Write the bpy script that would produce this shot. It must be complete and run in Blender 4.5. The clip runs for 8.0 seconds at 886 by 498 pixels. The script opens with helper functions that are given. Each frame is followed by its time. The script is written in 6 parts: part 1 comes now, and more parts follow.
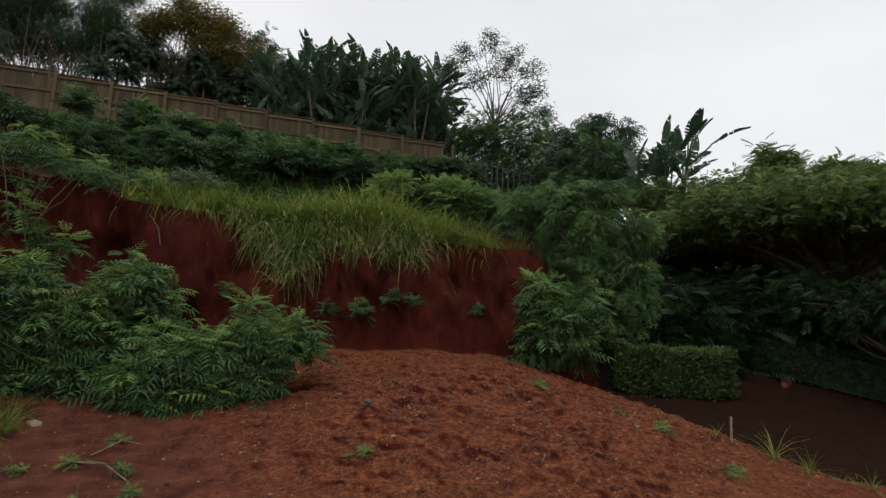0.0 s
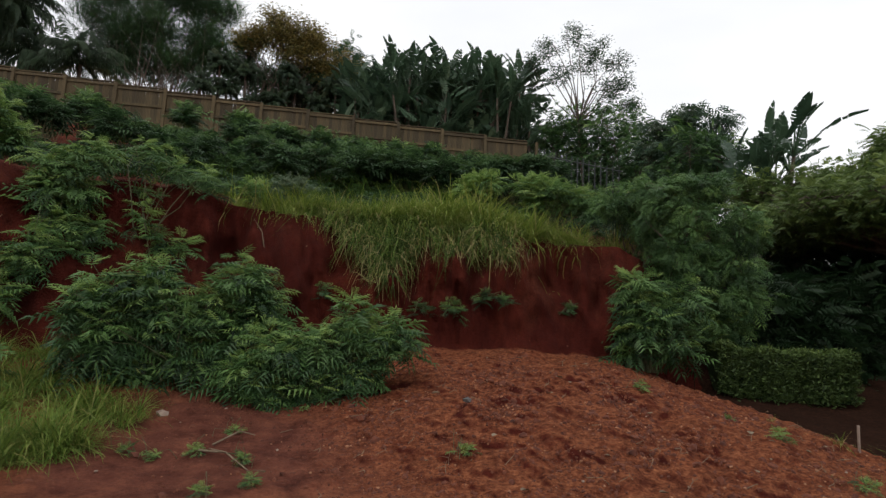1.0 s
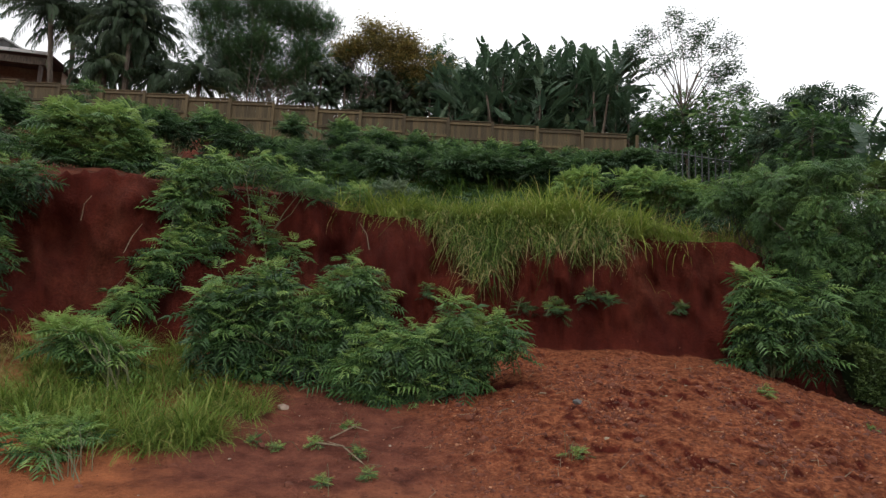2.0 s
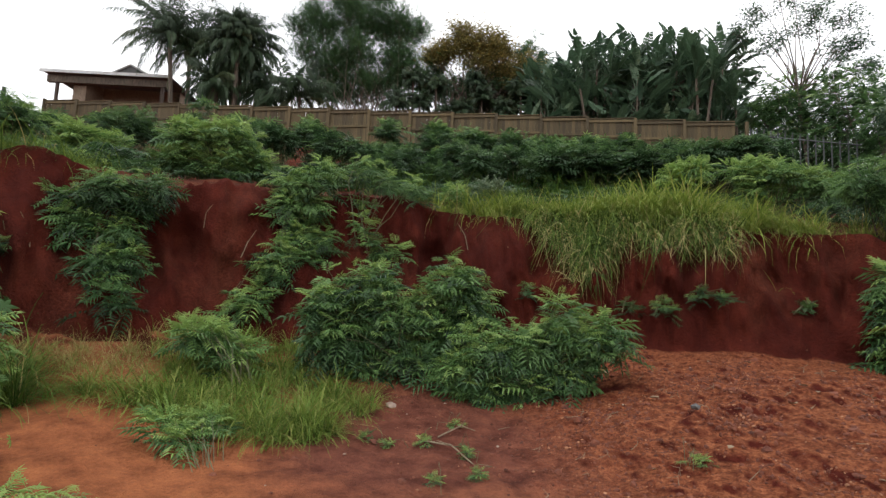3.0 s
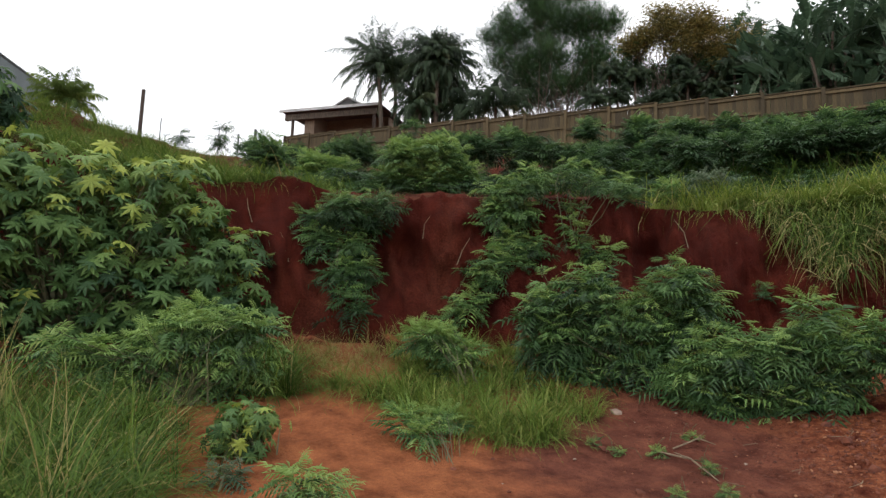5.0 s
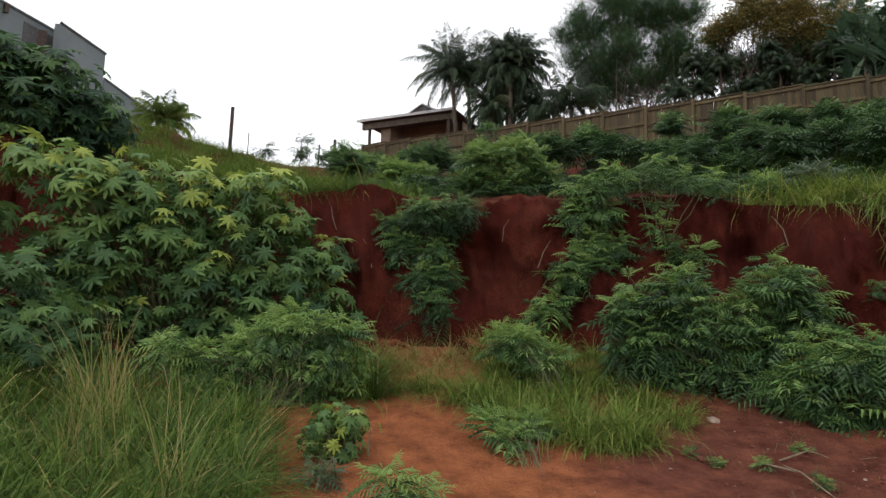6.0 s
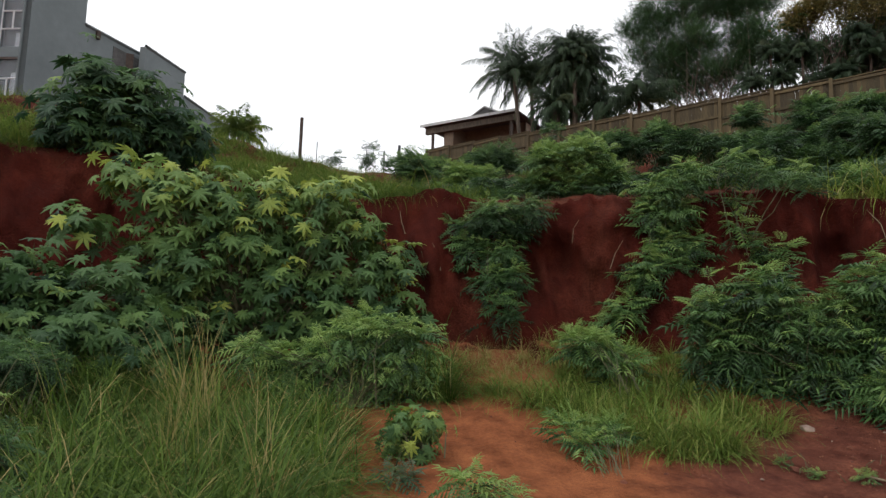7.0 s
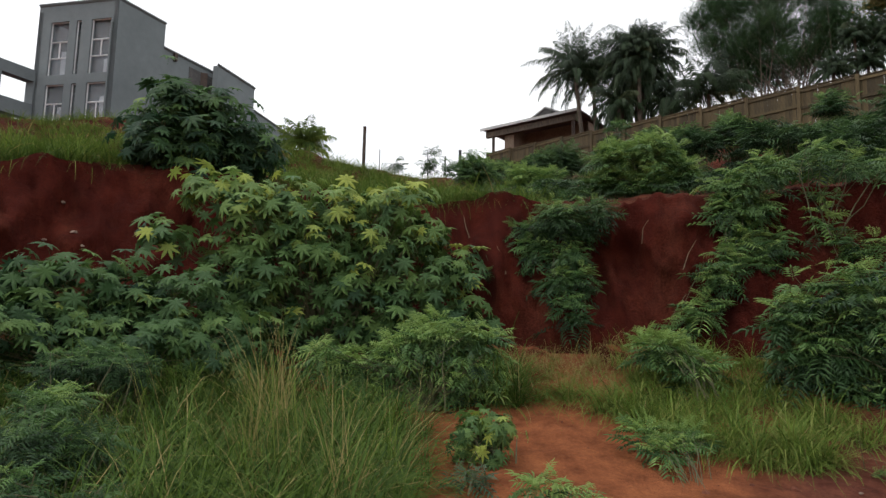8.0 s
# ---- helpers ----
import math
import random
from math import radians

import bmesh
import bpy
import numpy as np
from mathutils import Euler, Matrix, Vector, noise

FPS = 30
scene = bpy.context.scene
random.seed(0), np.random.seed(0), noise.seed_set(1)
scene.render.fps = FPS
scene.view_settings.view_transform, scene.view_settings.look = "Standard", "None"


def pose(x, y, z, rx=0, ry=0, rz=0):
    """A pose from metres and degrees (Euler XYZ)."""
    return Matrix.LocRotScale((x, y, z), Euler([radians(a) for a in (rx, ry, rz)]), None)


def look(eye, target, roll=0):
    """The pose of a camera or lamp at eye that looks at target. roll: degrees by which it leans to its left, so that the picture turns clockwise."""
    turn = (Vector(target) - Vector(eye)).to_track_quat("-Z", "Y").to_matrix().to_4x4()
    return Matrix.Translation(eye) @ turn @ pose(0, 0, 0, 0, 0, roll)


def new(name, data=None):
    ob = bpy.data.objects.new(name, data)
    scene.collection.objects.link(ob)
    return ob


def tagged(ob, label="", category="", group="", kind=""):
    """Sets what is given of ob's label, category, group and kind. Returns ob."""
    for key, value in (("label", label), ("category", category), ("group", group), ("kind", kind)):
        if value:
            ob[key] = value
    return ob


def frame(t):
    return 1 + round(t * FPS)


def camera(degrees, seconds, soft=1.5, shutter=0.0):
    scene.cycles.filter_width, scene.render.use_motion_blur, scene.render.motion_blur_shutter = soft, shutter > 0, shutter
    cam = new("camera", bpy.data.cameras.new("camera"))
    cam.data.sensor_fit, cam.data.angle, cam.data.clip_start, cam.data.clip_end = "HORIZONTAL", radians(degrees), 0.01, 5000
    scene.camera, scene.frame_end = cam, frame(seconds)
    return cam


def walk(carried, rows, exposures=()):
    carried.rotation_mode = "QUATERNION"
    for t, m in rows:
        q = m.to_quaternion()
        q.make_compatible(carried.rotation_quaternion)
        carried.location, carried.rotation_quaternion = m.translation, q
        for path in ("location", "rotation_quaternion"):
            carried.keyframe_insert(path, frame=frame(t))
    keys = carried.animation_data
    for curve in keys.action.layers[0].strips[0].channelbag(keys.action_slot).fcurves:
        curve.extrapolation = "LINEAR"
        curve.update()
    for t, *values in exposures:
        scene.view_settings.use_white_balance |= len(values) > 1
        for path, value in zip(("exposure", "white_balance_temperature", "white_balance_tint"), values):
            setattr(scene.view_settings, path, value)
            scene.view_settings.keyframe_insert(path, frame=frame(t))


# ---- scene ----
FOV, EYE = 75.48, 1.70
cam = camera(FOV, 8.0, soft=1.4)
ROWS = [
    (0.0, -0.000, 0.000, -0.000, 0.00, 7.69, -2.39),
    (0.5, -0.114, 0.004, -0.006, 3.47, 7.52, -2.50),
    (1.0, -0.202, -0.018, -0.015, 8.01, 7.31, -2.63),
    (1.5, -0.267, -0.033, -0.023, 12.76, 7.13, -2.70),
    (3.0, -0.492, -0.079, -0.024, 26.51, 6.40, -2.66),
    (3.5, -0.547, -0.094, -0.032, 31.29, 6.32, -2.55),
    (4.0, -0.612, -0.162, -0.032, 36.34, 6.13, -2.44),
    (4.5, -0.670, -0.217, -0.029, 41.37, 5.94, -2.41),
    (5.0, -0.700, -0.259, -0.034, 46.05, 5.92, -2.29),
    (6.5, -0.784, -0.371, -0.028, 56.87, 6.00, -1.76),
    (7.0, -0.805, -0.418, -0.028, 60.04, 6.04, -1.61),
    (7.5, -0.832, -0.441, -0.027, 63.31, 6.15, -1.36),
    (8.0, -0.829, -0.466, -0.029, 66.31, 6.28, -1.17),
]
walk(cam, [(t, pose(x, y, EYE + z, 90 + pitch, roll, yaw)) for t, x, y, z, yaw, pitch, roll in ROWS],
     exposures=[(0.0, -0.12), (1.0, 0.12), (1.5, 0.33), (3.0, 0.88), (3.5, 0.95), (4.5, 0.78), (5.0, 0.66), (6.5, 0.47), (8.0, 0.39)])

import functools

from mathutils.bvhtree import BVHTree

# ---- world and light: an overcast day ----
SUN_EL, SUN_AZ = 58.0, 200.0
world = bpy.data.worlds.new("overcast")
scene.world = world
world.use_nodes = True
wn, wl = world.node_tree.nodes, world.node_tree.links
wn.clear()
w_out, w_bg = wn.new("ShaderNodeOutputWorld"), wn.new("ShaderNodeBackground")
w_sky = wn.new("ShaderNodeTexSky")
w_sky.sky_type, w_sky.sun_disc = "NISHITA", False
w_sky.sun_elevation, w_sky.sun_rotation = radians(SUN_EL), radians(SUN_AZ)
w_dim = wn.new("ShaderNodeVectorMath")
w_dim.operation = "SCALE"
w_dim.inputs["Scale"].default_value = 0.10
w_co, w_map = wn.new("ShaderNodeTexCoord"), wn.new("ShaderNodeMapping")
w_map.inputs["Scale"].default_value = (1.0, 1.0, 2.6)
w_noise = wn.new("ShaderNodeTexNoise")
w_noise.inputs["Scale"].default_value, w_noise.inputs["Detail"].default_value = 1.6, 5.0
w_ramp = wn.new("ShaderNodeValToRGB")
w_ramp.color_ramp.elements[0].position, w_ramp.color_ramp.elements[0].color = 0.3, (0.80, 0.82, 0.86, 1)
w_ramp.color_ramp.elements[1].position, w_ramp.color_ramp.elements[1].color = 0.68, (0.97, 0.97, 0.98, 1)
w_mix = wn.new("ShaderNodeMix")
w_mix.data_type = "RGBA"
w_mix.inputs["Factor"].default_value = 0.93
wl.new(w_sky.outputs[0], w_dim.inputs[0])
wl.new(w_co.outputs["Generated"], w_map.inputs[0])
wl.new(w_map.outputs[0], w_noise.inputs["Vector"])
wl.new(w_noise.outputs["Fac"], w_ramp.inputs[0])
wl.new(w_dim.outputs[0], w_mix.inputs["A"])
wl.new(w_ramp.outputs[0], w_mix.inputs["B"])
wl.new(w_mix.outputs["Result"], w_bg.inputs["Color"])
w_bg.inputs["Strength"].default_value = 1.07
wl.new(w_bg.outputs[0], w_out.inputs[0])
sun = new("sun", bpy.data.lights.new("sun", "SUN"))
sun.data.energy, sun.data.angle, sun.data.color = 0.55, radians(35), (1.0, 0.97, 0.92)
sun.matrix_world = look((0, 0, 40), Vector((0, 0, 40)) + Vector((math.sin(radians(SUN_AZ)) * math.cos(radians(SUN_EL)) * -1,
                        -math.cos(radians(SUN_AZ)) * math.cos(radians(SUN_EL)), -math.sin(radians(SUN_EL)))))


# ---- materials ----
def material(name):
    m = bpy.data.materials.new(name)
    m.use_nodes = True
    nt = m.node_tree
    bsdf = nt.nodes["Principled BSDF"]
    return m, nt, bsdf


def ramp_node(nt, stops):
    r = nt.nodes.new("ShaderNodeValToRGB")
    e = r.color_ramp.elements
    while len(e) < len(stops):
        e.new(0.5)
    for el, (pos, col) in zip(e, stops):
        el.position, el.color = pos, (*col, 1)
    return r


def noise_node(nt, scale, detail=4.0, rough=0.55, vec=None):
    n = nt.nodes.new("ShaderNodeTexNoise")
    n.inputs["Scale"].default_value, n.inputs["Detail"].default_value = scale, detail
    n.inputs["Roughness"].default_value = rough
    if vec is not None:
        nt.links.new(vec, n.inputs["Vector"])
    return n


def mix_node(nt, fac, a, b, mode="MIX"):
    n = nt.nodes.new("ShaderNodeMix")
    n.data_type, n.blend_type = "RGBA", mode
    for sock, val in (("Factor", fac), ("A", a), ("B", b)):
        if isinstance(val, bpy.types.NodeSocket):
            nt.links.new(val, n.inputs[sock])
        elif sock == "Factor":
            n.inputs[sock].default_value = val
        else:
            n.inputs[sock].default_value = (*val, 1)
    return n.outputs["Result"]


def bump_node(nt, bsdf, height, strength, distance):
    b = nt.nodes.new("ShaderNodeBump")
    b.inputs["Strength"].default_value, b.inputs["Distance"].default_value = strength, distance
    nt.links.new(height, b.inputs["Height"])
    nt.links.new(b.outputs[0], bsdf.inputs["Normal"])
    return b


def leaf_material(name, stops, rough=0.45, glow=0.3, gloss=0.32):
    """Leaf: colour by a tone carried by each leaf, with light passing through the blade."""
    m, nt, bsdf = material(name)
    at = nt.nodes.new("ShaderNodeAttribute")
    at.attribute_name = "tone"
    r = ramp_node(nt, stops)
    nt.links.new(at.outputs["Fac"], r.inputs[0])
    geo = nt.nodes.new("ShaderNodeNewGeometry")
    n = noise_node(nt, 3.0, 3.0, 0.5, geo.outputs["Position"])
    hue = nt.nodes.new("ShaderNodeHueSaturation")
    mr = nt.nodes.new("ShaderNodeMapRange")
    mr.inputs["To Min"].default_value, mr.inputs["To Max"].default_value = 0.75, 1.25
    nt.links.new(n.outputs["Fac"], mr.inputs["Value"])
    nt.links.new(mr.outputs[0], hue.inputs["Value"])
    nt.links.new(r.outputs[0], hue.inputs["Color"])
    nt.links.new(hue.outputs[0], bsdf.inputs["Base Color"])
    bsdf.inputs["Roughness"].default_value = rough
    bsdf.inputs["Specular IOR Level"].default_value = gloss
    tr = nt.nodes.new("ShaderNodeBsdfTranslucent")
    nt.links.new(hue.outputs[0], tr.inputs["Color"])
    mx = nt.nodes.new("ShaderNodeMixShader")
    mx.inputs[0].default_value = glow
    nt.links.new(bsdf.outputs[0], mx.inputs[1])
    nt.links.new(tr.outputs[0], mx.inputs[2])
    nt.links.new(mx.outputs[0], nt.nodes["Material Output"].inputs["Surface"])
    return m


def grainy(name, a, b, scale, rough=0.8, bump=0.3, dist=0.01, stretch=(1, 1, 1), metal=0.0):
    """A surface with grain at two scales between two colours."""
    m, nt, bsdf = material(name)
    co, mp = nt.nodes.new("ShaderNodeTexCoord"), nt.nodes.new("ShaderNodeMapping")
    mp.inputs["Scale"].default_value = stretch
    nt.links.new(co.outputs["Object"], mp.inputs[0])
    n1 = noise_node(nt, scale, 6.0, 0.6, mp.outputs[0])
    n2 = noise_node(nt, scale * 0.12, 3.0, 0.5, mp.outputs[0])
    r1 = ramp_node(nt, [(0.3, a), (0.7, b)])
    nt.links.new(n1.outputs["Fac"], r1.inputs[0])
    r2 = ramp_node(nt, [(0.3, (0.82, 0.82, 0.82)), (0.7, (1.1, 1.09, 1.08))])
    nt.links.new(n2.outputs["Fac"], r2.inputs[0])
    nt.links.new(mix_node(nt, 1.0, r1.outputs[0], r2.outputs[0], "MULTIPLY"), bsdf.inputs["Base Color"])
    bsdf.inputs["Roughness"].default_value, bsdf.inputs["Metallic"].default_value = rough, metal
    bump_node(nt, bsdf, n1.outputs["Fac"], bump, dist)
    return m


def soil_material():
    """Red clay: dark wine-red on the cut bank, orange silt where water has washed over the flat, pale dry crust."""
    m, nt, bsdf = material("red_clay")
    geo = nt.nodes.new("ShaderNodeNewGeometry")
    pos = geo.outputs["Position"]
    sep = nt.nodes.new("ShaderNodeSeparateXYZ")
    nt.links.new(geo.outputs["Normal"], sep.inputs[0])
    fine, mid, big = noise_node(nt, 26.0, 6.0, 0.65, pos), noise_node(nt, 3.2, 6.0, 0.6, pos), noise_node(nt, 0.55, 4.0, 0.55, pos)
    mp = nt.nodes.new("ShaderNodeMapping")
    mp.inputs["Scale"].default_value = (1.0, 1.0, 0.4)
    nt.links.new(pos, mp.inputs[0])
    streak = noise_node(nt, 1.6, 8.0, 0.65, mp.outputs[0])
    cliff = ramp_node(nt, [(0.2, (0.038, 0.0070, 0.005)), (0.5, (0.068, 0.0118, 0.0072)), (0.8, (0.115, 0.0225, 0.012))])
    nt.links.new(streak.outputs["Fac"], cliff.inputs[0])
    pale = ramp_node(nt, [(0.54, (0, 0, 0)), (0.75, (0.8, 0.8, 0.8))])
    smear = noise_node(nt, 0.42, 7.0, 0.62, mp.outputs[0])
    nt.links.new(smear.outputs["Fac"], pale.inputs[0])
    dusty = ramp_node(nt, [(0.25, (0.085, 0.021, 0.012)), (0.75, (0.20, 0.066, 0.036))])
    nt.links.new(fine.outputs["Fac"], dusty.inputs[0])
    cliff_c = mix_node(nt, pale.outputs[0], cliff.outputs[0], dusty.outputs[0])
    flat = ramp_node(nt, [(0.3, (0.150, 0.043, 0.024)), (0.5, (0.255, 0.082, 0.040)), (0.72, (0.39, 0.155, 0.076))])
    nt.links.new(big.outputs["Fac"], flat.inputs[0])
    crumb = ramp_node(nt, [(0.32, (0.70, 0.68, 0.68)), (0.5, (1.0, 1.0, 1.0)), (0.75, (1.2, 1.18, 1.15))])
    nt.links.new(mid.outputs["Fac"], crumb.inputs[0])
    dust = ramp_node(nt, [(0.3, (0.72, 0.70, 0.70)), (0.7, (1.2, 1.2, 1.2))])
    nt.links.new(fine.outputs["Fac"], dust.inputs[0])
    slope = nt.nodes.new("ShaderNodeMapRange")
    slope.inputs["From Min"].default_value, slope.inputs["From Max"].default_value = 0.80, 0.95
    nt.links.new(sep.outputs["Z"], slope.inputs["Value"])
    heap = nt.nodes.new("ShaderNodeVectorMath")
    heap.operation = "DISTANCE"
    heap.inputs[1].default_value = (0.9, 8.4, 0.6)
    nt.links.new(pos, heap.inputs[0])
    wob = nt.nodes.new("ShaderNodeMath")
    wob.operation = "MULTIPLY_ADD"
    wob.inputs[1].default_value = 2.2
    nt.links.new(big.outputs["Fac"], wob.inputs[0])
    nt.links.new(heap.outputs["Value"], wob.inputs[2])
    near = nt.nodes.new("ShaderNodeMapRange")
    near.inputs["From Min"].default_value, near.inputs["From Max"].default_value = 5.6, 4.2
    nt.links.new(wob.outputs[0], near.inputs["Value"])
    grit = noise_node(nt, 13.0, 10.0, 0.78, pos)
    loose = ramp_node(nt, [(0.34, (0.062, 0.015, 0.009)), (0.47, (0.178, 0.055, 0.025)), (0.60, (0.295, 0.104, 0.047)), (0.74, (0.47, 0.195, 0.092))])
    nt.links.new(grit.outputs["Fac"], loose.inputs[0])
    def pool(place, r0, r1, base, colour):
        """A wash of another earth over the flat, uneven at its edge."""
        d = nt.nodes.new("ShaderNodeVectorMath")
        d.operation = "DISTANCE"
        d.inputs[1].default_value = place
        nt.links.new(pos, d.inputs[0])
        w = nt.nodes.new("ShaderNodeMath")
        w.operation = "MULTIPLY_ADD"
        w.inputs[1].default_value = 3.0
        nt.links.new(wash.outputs["Fac"], w.inputs[0])
        nt.links.new(d.outputs["Value"], w.inputs[2])
        m = nt.nodes.new("ShaderNodeMapRange")
        m.inputs["From Min"].default_value, m.inputs["From Max"].default_value = r1 + 1.5, r0 + 1.5
        nt.links.new(w.outputs[0], m.inputs["Value"])
        return mix_node(nt, m.outputs[0], base, colour)
    wash = noise_node(nt, 0.8, 6.0, 0.6, pos)
    silt = ramp_node(nt, [(0.3, (0.235, 0.076, 0.032)), (0.7, (0.36, 0.128, 0.054))])
    nt.links.new(mid.outputs["Fac"], silt.inputs[0])
    damp = ramp_node(nt, [(0.3, (0.105, 0.033, 0.022)), (0.7, (0.185, 0.066, 0.041))])
    nt.links.new(mid.outputs["Fac"], damp.inputs[0])
    flat_c = pool((-6.2, 3.4, 0.0), 1.6, 3.2, flat.outputs[0], silt.outputs[0])
    flat_c = pool((-3.7, 6.2, 0.1), 1.3, 2.6, flat_c, damp.outputs[0])
    flat_c = mix_node(nt, near.outputs[0], flat_c, loose.outputs[0])
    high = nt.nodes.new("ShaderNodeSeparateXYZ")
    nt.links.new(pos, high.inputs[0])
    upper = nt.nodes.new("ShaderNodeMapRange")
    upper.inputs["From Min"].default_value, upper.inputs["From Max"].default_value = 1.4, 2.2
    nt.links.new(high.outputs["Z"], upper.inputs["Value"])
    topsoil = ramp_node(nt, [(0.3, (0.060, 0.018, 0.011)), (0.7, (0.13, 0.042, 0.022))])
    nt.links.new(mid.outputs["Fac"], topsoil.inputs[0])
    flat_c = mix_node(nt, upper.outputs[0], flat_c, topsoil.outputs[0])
    c = mix_node(nt, slope.outputs[0], cliff_c, flat_c)
    c = mix_node(nt, 0.8, c, crumb.outputs[0], "MULTIPLY")
    c = mix_node(nt, 0.8, c, dust.outputs[0], "MULTIPLY")
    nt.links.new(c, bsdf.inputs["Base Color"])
    bsdf.inputs["Roughness"].default_value = 0.95
    bsdf.inputs["Specular IOR Level"].default_value = 0.1
    add = nt.nodes.new("ShaderNodeMath")
    add.operation = "ADD"
    nt.links.new(fine.outputs["Fac"], add.inputs[0])
    nt.links.new(mid.outputs["Fac"], add.inputs[1])
    bump_node(nt, bsdf, add.outputs[0], 0.9, 0.07)
    return m


SOIL = soil_material()
CLOD = grainy("crumbled_clay", (0.055, 0.014, 0.008), (0.20, 0.060, 0.027), 9.0, 0.9, 0.5, 0.02)
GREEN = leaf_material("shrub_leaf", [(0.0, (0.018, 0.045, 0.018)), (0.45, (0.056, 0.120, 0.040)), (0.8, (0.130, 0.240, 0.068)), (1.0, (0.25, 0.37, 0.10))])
OLIVE = leaf_material("olive_leaf", [(0.0, (0.032, 0.058, 0.018)), (0.5, (0.098, 0.152, 0.042)), (0.85, (0.18, 0.25, 0.068)), (1.0, (0.26, 0.33, 0.09))])
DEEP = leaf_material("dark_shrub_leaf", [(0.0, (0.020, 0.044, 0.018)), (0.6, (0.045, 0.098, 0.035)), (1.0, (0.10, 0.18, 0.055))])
GREY = leaf_material("grey_green_leaf", [(0.0, (0.030, 0.060, 0.035)), (0.6, (0.065, 0.115, 0.065)), (1.0, (0.15, 0.20, 0.12))])
CASTOR = leaf_material("castor_leaf", [(0.0, (0.022, 0.060, 0.028)), (0.5, (0.080, 0.158, 0.046)), (0.85, (0.17, 0.27, 0.07)), (1.0, (0.36, 0.42, 0.08))], 0.6)
BROWN = leaf_material("brown_leaf", [(0.0, (0.070, 0.080, 0.026)), (0.5, (0.185, 0.155, 0.045)), (1.0, (0.36, 0.27, 0.08))])
PADDLE = leaf_material("paddle_leaf", [(0.0, (0.034, 0.066, 0.038)), (0.6, (0.080, 0.138, 0.075)), (1.0, (0.18, 0.23, 0.13))], 0.38, 0.3)
FROND = leaf_material("frond_leaf", [(0.0, (0.022, 0.042, 0.022)), (0.6, (0.050, 0.085, 0.038)), (1.0, (0.13, 0.14, 0.06))], 0.5, 0.2)
GRASS = leaf_material("grass_blade", [(0.0, (0.028, 0.064, 0.014)), (0.5, (0.090, 0.152, 0.026)), (0.85, (0.195, 0.270, 0.052)), (1.0, (0.36, 0.29, 0.12))], 0.6, 0.3, 0.15)
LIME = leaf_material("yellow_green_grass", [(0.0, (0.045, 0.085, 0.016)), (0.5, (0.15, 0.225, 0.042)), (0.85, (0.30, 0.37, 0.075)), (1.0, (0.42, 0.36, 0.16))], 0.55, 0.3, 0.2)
BARK = grainy("bark", (0.05, 0.038, 0.028), (0.16, 0.125, 0.095), 14.0, 0.9, 0.6, 0.02, (1, 1, 0.25))
STEM = grainy("green_stem", (0.06, 0.075, 0.03), (0.14, 0.12, 0.06), 10.0, 0.7, 0.2, 0.005)
WOOD = grainy("weathered_fence_wood", (0.11, 0.086, 0.046), (0.25, 0.198, 0.112), 9.0, 0.85, 0.3, 0.008, (6, 6, 0.4))


def vary_by_piece(m, low, high):
    """Each piece its own shade of the material."""
    nt = m.node_tree
    bsdf = nt.nodes["Principled BSDF"]
    old = bsdf.inputs["Base Color"].links[0].from_socket
    info = nt.nodes.new("ShaderNodeObjectInfo")
    r = ramp_node(nt, [(0.0, low), (1.0, high)])
    nt.links.new(info.outputs["Random"], r.inputs[0])
    nt.links.new(mix_node(nt, 1.0, old, r.outputs[0], "MULTIPLY"), bsdf.inputs["Base Color"])


vary_by_piece(WOOD, (0.30, 0.275, 0.235), (0.68, 0.62, 0.52))
STEEL = grainy("galvanised_steel", (0.05, 0.054, 0.056), (0.10, 0.105, 0.108), 20.0, 0.6, 0.1, 0.002, metal=0.4)
PLASTER = grainy("grey_plaster", (0.150, 0.176, 0.184), (0.176, 0.203, 0.212), 3.0, 0.85, 0.15, 0.004)
TRIM = grainy("white_painted_trim", (0.42, 0.42, 0.42), (0.58, 0.58, 0.57), 6.0, 0.6, 0.1, 0.003)
BRICK = grainy("brown_brick_wall", (0.15, 0.105, 0.075), (0.26, 0.19, 0.135), 12.0, 0.9, 0.4, 0.01)
TILE = grainy("dark_roof_tile", (0.05, 0.05, 0.052), (0.12, 0.115, 0.11), 12.0, 0.8, 0.4, 0.02)
DARKWOOD = grainy("dark_painted_wood", (0.035, 0.022, 0.016), (0.08, 0.05, 0.035), 10.0, 0.7, 0.2, 0.004)
STONE = grainy("pale_stone", (0.20, 0.13, 0.10), (0.36, 0.27, 0.21), 14.0, 0.85, 0.4, 0.01)
DRY = grainy("dry_twig", (0.12, 0.085, 0.055), (0.30, 0.23, 0.15), 16.0, 0.9, 0.3, 0.004)
PALE = grainy("pale_crumbs", (0.20, 0.075, 0.036), (0.44, 0.22, 0.12), 12.0, 0.9, 0.4, 0.01)
# near-black brown: the shade of the trees on the ground, put into colour
GROUND_SHADE = grainy("near_black_ground_shade", (0.012, 0.006, 0.004), (0.040, 0.018, 0.011), 22.0, 1.0, 0.8, 0.03)
GROUND_SHADE.node_tree.nodes["Principled BSDF"].inputs["Specular IOR Level"].default_value = 0.05
GLASS, gnt, gb = material("window_glass")
gb.inputs["Base Color"].default_value, gb.inputs["Roughness"].default_value = (0.72, 0.75, 0.78, 1), 0.04
gb.inputs["Specular IOR Level"].default_value = 0.9
gb.inputs["Transmission Weight"].default_value = 0.9
gb.inputs["IOR"].default_value = 1.12
BRIGHT_WHITE = grainy("white_frame_and_panel", (0.62, 0.63, 0.65), (0.76, 0.77, 0.78), 5.0, 0.9, 0.1, 0.003)


